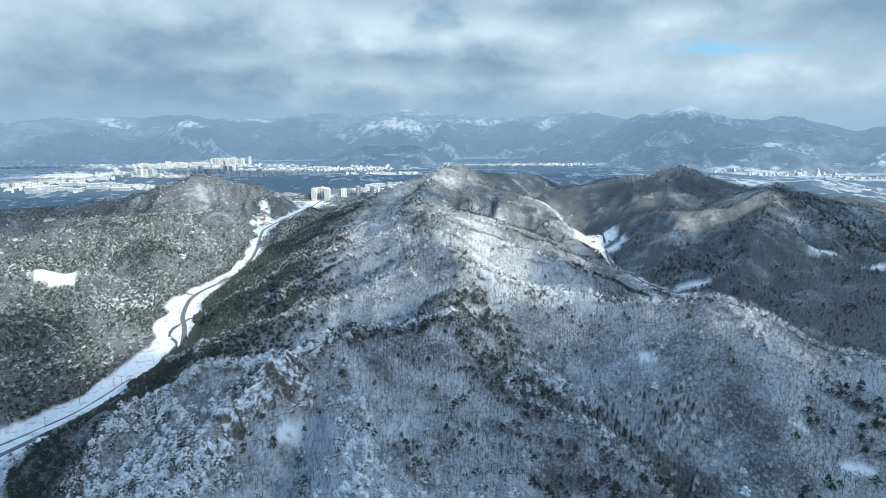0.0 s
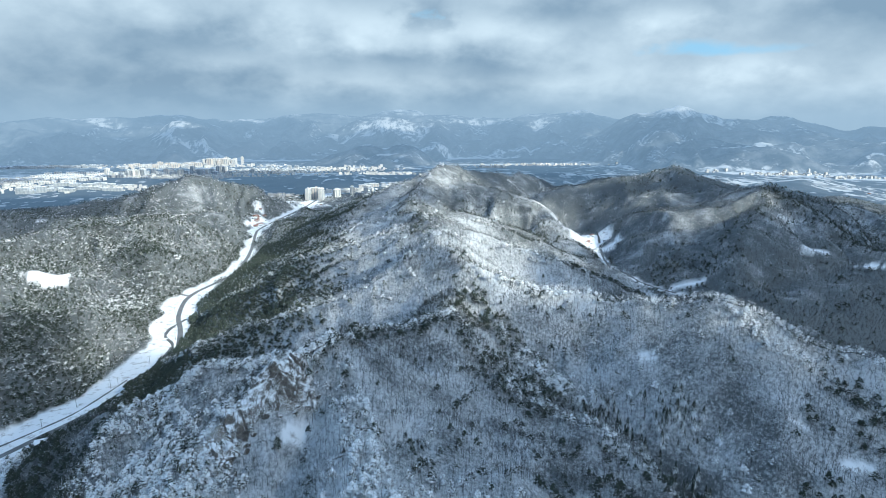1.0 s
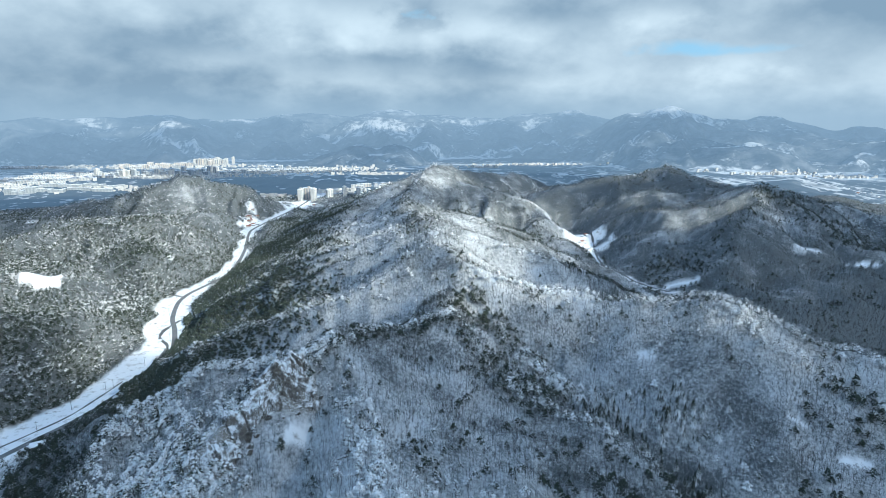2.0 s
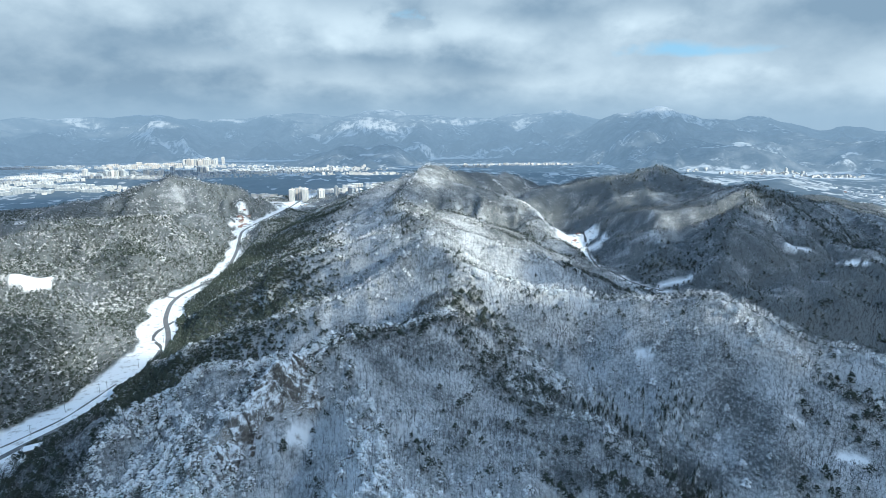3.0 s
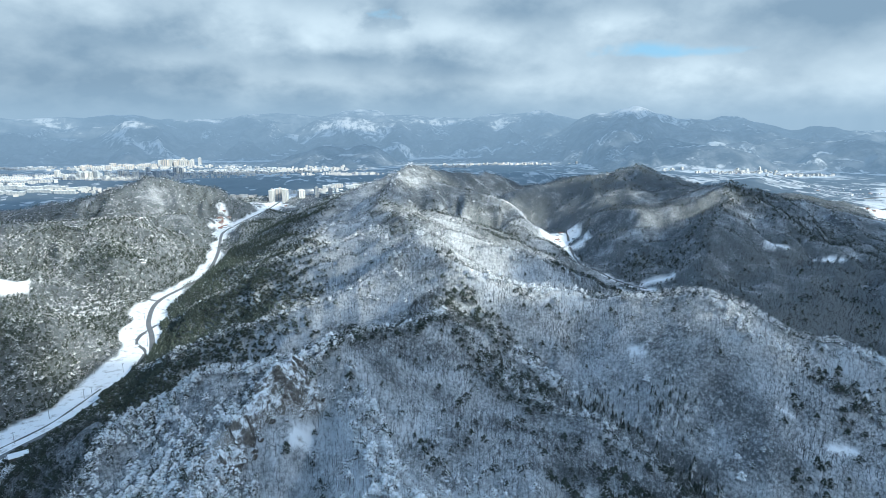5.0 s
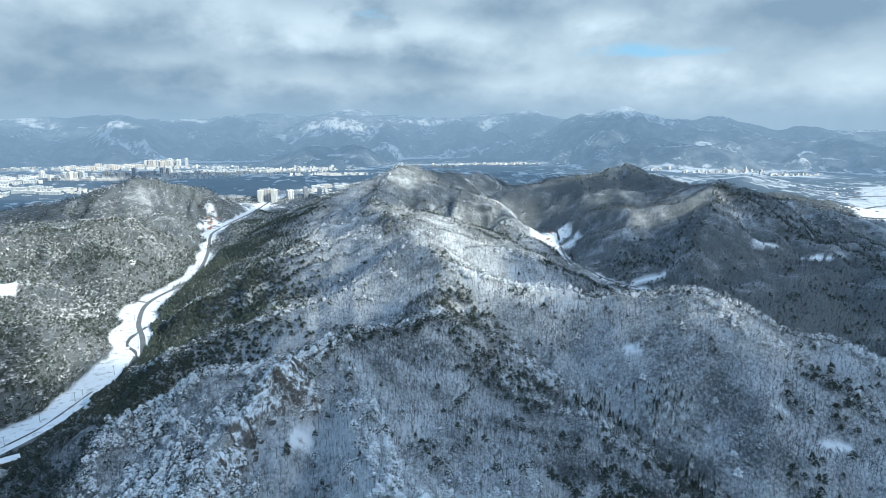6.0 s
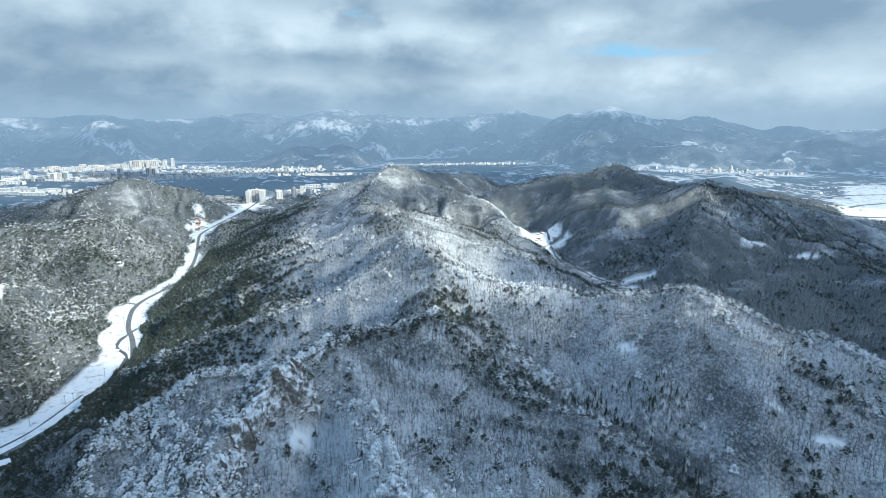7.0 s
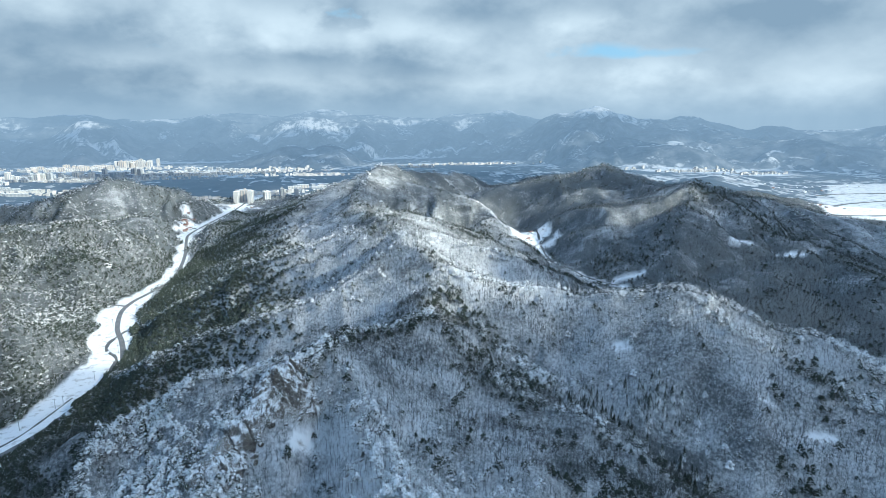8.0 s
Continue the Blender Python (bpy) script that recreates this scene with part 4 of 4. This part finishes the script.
# the city on the plain
rng = np.random.default_rng(21)
block_kinds = []
for paint, word in ((PLASTER, "white"), (GREY_PAINT, "pale grey"), (ROSE_PAINT, "cream")):
    for wide, tall in ((30, 44), (42, 40), (20, 60)):
        block_kinds.append((paint, wide, tall, word))
CITY = [  # start, end, rows, blocks in a row, kinds to pick, turn, tallness
    ((-1380, 2170), (-1060, 2240), 2, 15, (3, 4, 4), 8, 0.70),
    ((-1700, 2330), (-1180, 2420), 4, 14, (0, 1, 0), 20, 0.62),
    ((-1750, 2650), (-1330, 2700), 5, 12, (0, 1, 0), 25, 0.72),
    ((-1390, 2720), (-930, 2930), 3, 17, (5, 3, 2), -20, 0.95),
    ((-900, 2960), (-520, 3080), 3, 13, (3, 4, 5), -15, 0.75),
    ((-1190, 3480), (-1010, 3520), 2, 7, (2, 2, 6), 0, 1.10),
    ((-1560, 3270), (-1180, 3330), 3, 11, (3, 0, 6), 10, 0.75),
    ((-2200, 3250), (-1700, 3350), 2, 16, (3, 4, 3), 5, 0.7),
    ((-230, 2330), (20, 2420), 2, 9, (0, 3, 6), 10, 0.55),
]
patterns = {}
for start, end, rows, count, picks, turn, tallness in CITY:
    for row in range(rows):
        for k in range(count):
            f = (k + 0.5) / count
            x = start[0] + (end[0] - start[0]) * f + rng.uniform(-9, 9) + row * 14
            y = start[1] + (end[1] - start[1]) * f + rng.uniform(-12, 12) + row * 75
            kind = picks[int(rng.integers(0, 3))]
            m = stood(x, y, turn + float(rng.choice([0, 0, 0, 90])) + rng.uniform(-6, 6)) @ Matrix.Diagonal((1, 1, 0.72 * tallness * rng.uniform(0.8, 1.15), 1))
            paint, wide, tall, word = block_kinds[kind]
            if kind in patterns:
                ob = copy_thing(patterns[kind], m)
            else:
                ob = patterns[kind] = apartment(m, wide, 13, tall, paint, word + " apartment slab in a hazy snowy city", "apartment blocks of the city")

# the low roofs between them: centre, half sizes, how many
QUARTERS = [(-1180, 2330, 330, 90, 420), (-1500, 2480, 300, 160, 420), (-1150, 2760, 380, 130, 420), (-760, 3020, 330, 120, 300), (-380, 3170, 230, 110, 190), (-170, 2890, 150, 60, 110), 
            (-1250, 3420, 420, 120, 260), (-250, 2230, 110, 50, 70), (1510, 2950, 90, 25, 35), (1690, 2790, 170, 40, 80), (1890, 2610, 130, 50, 70), (660, 3420, 240, 40, 110), (380, 3270, 90, 30, 40), (-460, 2080, 50, 30, 25)]
spots = np.concatenate([np.stack([rng.normal(size=n) * a * 0.55 + cx, rng.normal(size=n) * b * 0.55 + cy], -1) for cx, cy, a, b, n in QUARTERS])
spots = spots[height_raw(spots[:, 0], spots[:, 1]) < 14]
n = len(spots)
turn, half, deep, tall = rng.choice([0.1, 0.5, 1.7], n) + rng.normal(size=n) * 0.08, rng.uniform(3, 8, n), rng.uniform(3, 6, n), rng.choice([3.5, 5.0, 7.0, 11.0], n)
foot = height(spots[:, 0], spots[:, 1])
corners = []
for sx, sy, up in ((-1, -1, 0), (1, -1, 0), (1, 1, 0), (-1, 1, 0), (-1, -1, 1), (1, -1, 1), (1, 1, 1), (-1, 1, 1)):
    corners.append(np.stack([spots[:, 0] + sx * half * np.cos(turn) - sy * deep * np.sin(turn), spots[:, 1] + sx * half * np.sin(turn) + sy * deep * np.cos(turn), foot - 3 + up * (3 + tall)], -1))
sides = np.array([(0, 1, 5, 4), (1, 2, 6, 5), (2, 3, 7, 6), (3, 0, 4, 7), (4, 5, 6, 7)])
quads = (np.arange(n)[:, None, None] * 8 + sides[None]).reshape(-1, 4)
me = mesh_of("low_houses", np.stack(corners, 1).reshape(-1, 3), quads, [PLASTER, TOWN_ROOF], slots=np.tile([0, 0, 0, 0, 1], n))
tagged(new("low_houses", me), "many small grey town buildings with snowy flat roofs", "houses", kind="stuff")

# villages: centre, spread, houses
homes = {}
for cx, cy, sx, sy, count, reds in ((-409, 1558, 22, 58, 26, 0.35), (-405, 1010, 6, 8, 3, 0.1), (335, 1185, 20, 40, 9, 0.1), (1350, 1590, 40, 50, 12, 0.1), (1640, 1930, 130, 40, 14, 0.1), (1760, 2080, 160, 30, 14, 0.1),
                                    (-300, 1860, 25, 40, 6, 0.1), (-410, 2080, 70, 50, 12, 0.2), (-150, 2250, 90, 50, 18, 0.2), (1720, 2780, 160, 60, 24, 0.1), (-1560, 2600, 180, 50, 30, 0.2)):
    for k in range(count):
        x, y = cx + rng.normal() * sx * 0.6, cy + rng.normal() * sy * 0.6
        red = rng.random() < reds
        m = stood(x, y, rng.uniform(-40, 40)) @ Matrix.Diagonal([rng.uniform(0.6, 0.95)] * 3 + [1])
        if red in homes:
            copy_thing(homes[red], m)
        elif red:
            homes[red] = house(m, 11, 7.5, 3.4, ROSE_PAINT, TILE, "small house with a rust-red pitched roof", "houses of the valley")
        else:
            homes[red] = house(m, 12, 8, 3.6, GREY_PAINT, SNOW_TOP, "small grey house with a snowed-over roof", "houses of the valley")

# the shed by the lane
shed = empty("shed", stood(-311, 471, 32), "dark windowless shed with snow on its flat roof", "shed")
part("wall", block(-6.5, 6.5, -4, 4, -2, 6.2, bevel=0.08), SHED, shed)
part("roof", block(-7, 7, -4.5, 4.5, 6.22, 6.9, bevel=0.1), SNOW_TOP, shed, "snow-covered flat roof")
gate = part("door", block(-1.8, 1.8, -4.12, -3.9, -1.0, 3.2), STEEL, shed)
part("handle", block(1.2, 1.4, -4.22, -4.13, 0.6, 1.2), SHED, gate)
part("annex", block(6.55, 10.0, -3.0, 3.0, -2, 4.2, bevel=0.08), SHED, shed)


def pole(m):
    thing = empty("power_pole", m, "grey power pole with a crossarm in the snow", "power pole", "power poles of the valley")
    bm = bmesh.new()
    bmesh.ops.create_cone(bm, cap_ends=True, segments=8, radius1=0.26, radius2=0.16, depth=11, matrix=Matrix.Translation((0, 0, 5.0)))
    part("post", bm, STEEL, thing)
    arm = part("crossarm", block(-1.5, 1.5, -0.12, 0.12, 9.3, 9.6), STEEL, thing)
    for x in (-1.2, 0.6, 1.2):
        part("insulator", block(x - 0.09, x + 0.09, -0.09, 0.09, 9.62, 9.95, bevel=0.03), PLASTER, arm)
    return thing


first = pole(stood(-304, 583, 20))
for x, y in ((-309, 578), (-322, 540), (-330, 500), (-297, 640), (-300, 720), (-338, 820), (-357, 900), (-345, 985), (-336, 1060), (-352, 1180), (-368, 1300)):
    copy_thing(first, stood(x, y, 20))


# the crags on the near crest
STONE, g = material("snow_dusted_rock")
geo = g.node("ShaderNodeNewGeometry")
p = place(g)
grain = g.noise(p, 0.8, 6.0, 0.7)
stone = g.mix(g.ramp(grain, 0.38, 0.64), (0.050, 0.048, 0.046), (0.175, 0.163, 0.148))
upward = g.node("ShaderNodeSeparateXYZ", {0: geo.outputs["Normal"]}).outputs["Z"]
dusted = g.ramp(g.math("ADD", upward, g.math("MULTIPLY", g.math("SUBTRACT", g.noise(g.node("ShaderNodeVectorMath", {0: p, 1: (0.8, 0.8, 2.6)}, operation="MULTIPLY").outputs[0], 2.1, 5.0, 0.72), 0.5), 1.7)), 0.49, 0.62)
g.finish(g.surface(g.mix(dusted, stone, SNOW), 0.85, grain, 1.0, 0.8))


def boulder(rng):
    """An angular block of rock about two metres across."""
    bm = bmesh.new()
    for k in range(15):
        v = Vector(rng.normal(size=3)).normalized()
        bm.verts.new((v.x * rng.uniform(0.9, 1.3), v.y * rng.uniform(0.7, 1.1), v.z * rng.uniform(0.6, 1.2)))
    hull = bmesh.ops.convex_hull(bm, input=bm.verts[:])
    bmesh.ops.delete(bm, geom=[e for e in hull["geom_interior"] if isinstance(e, bmesh.types.BMVert)], context="VERTS")
    me = bpy.data.meshes.new("rock")
    bm.to_mesh(me)
    bm.free()
    me.materials.append(STONE)
    return me


def rock_face(cx, cy, ax, ay, turn, rise, seed):
    """A stepped, broken cliff: blocks of several sizes let into one another, flat ledges and steep breaks."""
    nx, ny = int(ax * 3.6), int(ay * 3.6)
    u, v = [a.ravel() for a in np.meshgrid(np.linspace(-1, 1, nx), np.linspace(-1, 1, ny), indexing="ij")]
    c, n = math.cos(radians(turn)), math.sin(radians(turn))
    x, y = cx + u * ax * c - v * ay * n, cy + u * ax * n + v * ay * c
    x, y = x + 0.25 * fbm(x, y, 1.3, seed, 1), y + 0.25 * fbm(x, y, 1.3, seed + 1, 1)
    mask = np.clip(1.35 - np.hypot(u, v) + 0.45 * fbm(x, y, 7, seed + 2, 3), 0, 1)
    steps = 0.0
    for size, high, count in ((9.0, 0.55, 3), (4.2, 0.30, 4), (1.9, 0.15, 4)):
        skew = 0.5 * fbm(x, y, size * 1.5, seed + 5, 2)
        f = value_noise(x + y * 0.6 + skew * size, y - x * 0.5, size, seed + int(size * 10)) * count
        steps = steps + high * (np.floor(f) + np.clip((f - np.floor(f)) * 5, 0, 1)) / count
    z = height(x, y) - 1.2 + mask * rise * (0.25 + steps) + 0.2 * fbm(x, y, 1.6, seed + 9, 2)
    i = (np.arange(nx - 1)[:, None] * ny + np.arange(ny - 1)[None, :]).ravel()
    quads = np.stack([i, i + ny, i + ny + 1, i + 1], -1)
    quads = quads[mask[quads].min(-1) > 0.05]
    used, faces = np.unique(quads, return_inverse=True)
    return mesh_of("rock_face", np.stack([x - cx, y - cy, z - ground_at(cx, cy)], -1)[used], faces.reshape(-1, 4), [STONE])


rocks = [boulder(rng) for k in range(8)]
for cx, cy, ax, ay, turn, rise, count, size in ((-78, 305, 17, 10, 15, 9.0, 40, 1.0), (-90, 287, 13, 8, 45, 8.0, 34, 1.0), (-101, 266, 11, 7, 65, 6.5, 28, 0.9), (-114, 247, 10, 6, 70, 4.5, 20, 0.9), (-34, 270, 4, 12, 0, 1.5, 14, 1.0), (-44, 252, 5, 8, 0, 1.5, 12, 1.0)):
    crag = empty("rock_outcrop", stood(cx, cy), "jagged grey-brown rock outcrop with snow on its ledges", "rock", "crags of the near crest")
    base = ground_at(cx, cy)
    new("rock_face", rock_face(cx, cy, ax, ay, turn, rise, 200 + int(rise * 10))).parent = crag
    xs, ys = cx + rng.normal(size=count) * ax * 0.5, cy + rng.normal(size=count) * ax * 0.5
    for x, y, z in zip(xs, ys, height(xs, ys)):
        s = size * rng.choice([0.5, 0.8, 1.1, 1.6]) * rng.uniform(0.8, 1.2)
        ob = new("rock", rocks[int(rng.integers(0, 8))])
        ob.parent = crag
        ob.matrix_basis = pose(x - cx, y - cy, z - base + 0.3 * s, rng.uniform(-14, 14), rng.uniform(-14, 14), rng.uniform(15, 60)) @ Matrix.Diagonal((s * 1.4, s * 0.9, s * 1.1, 1))
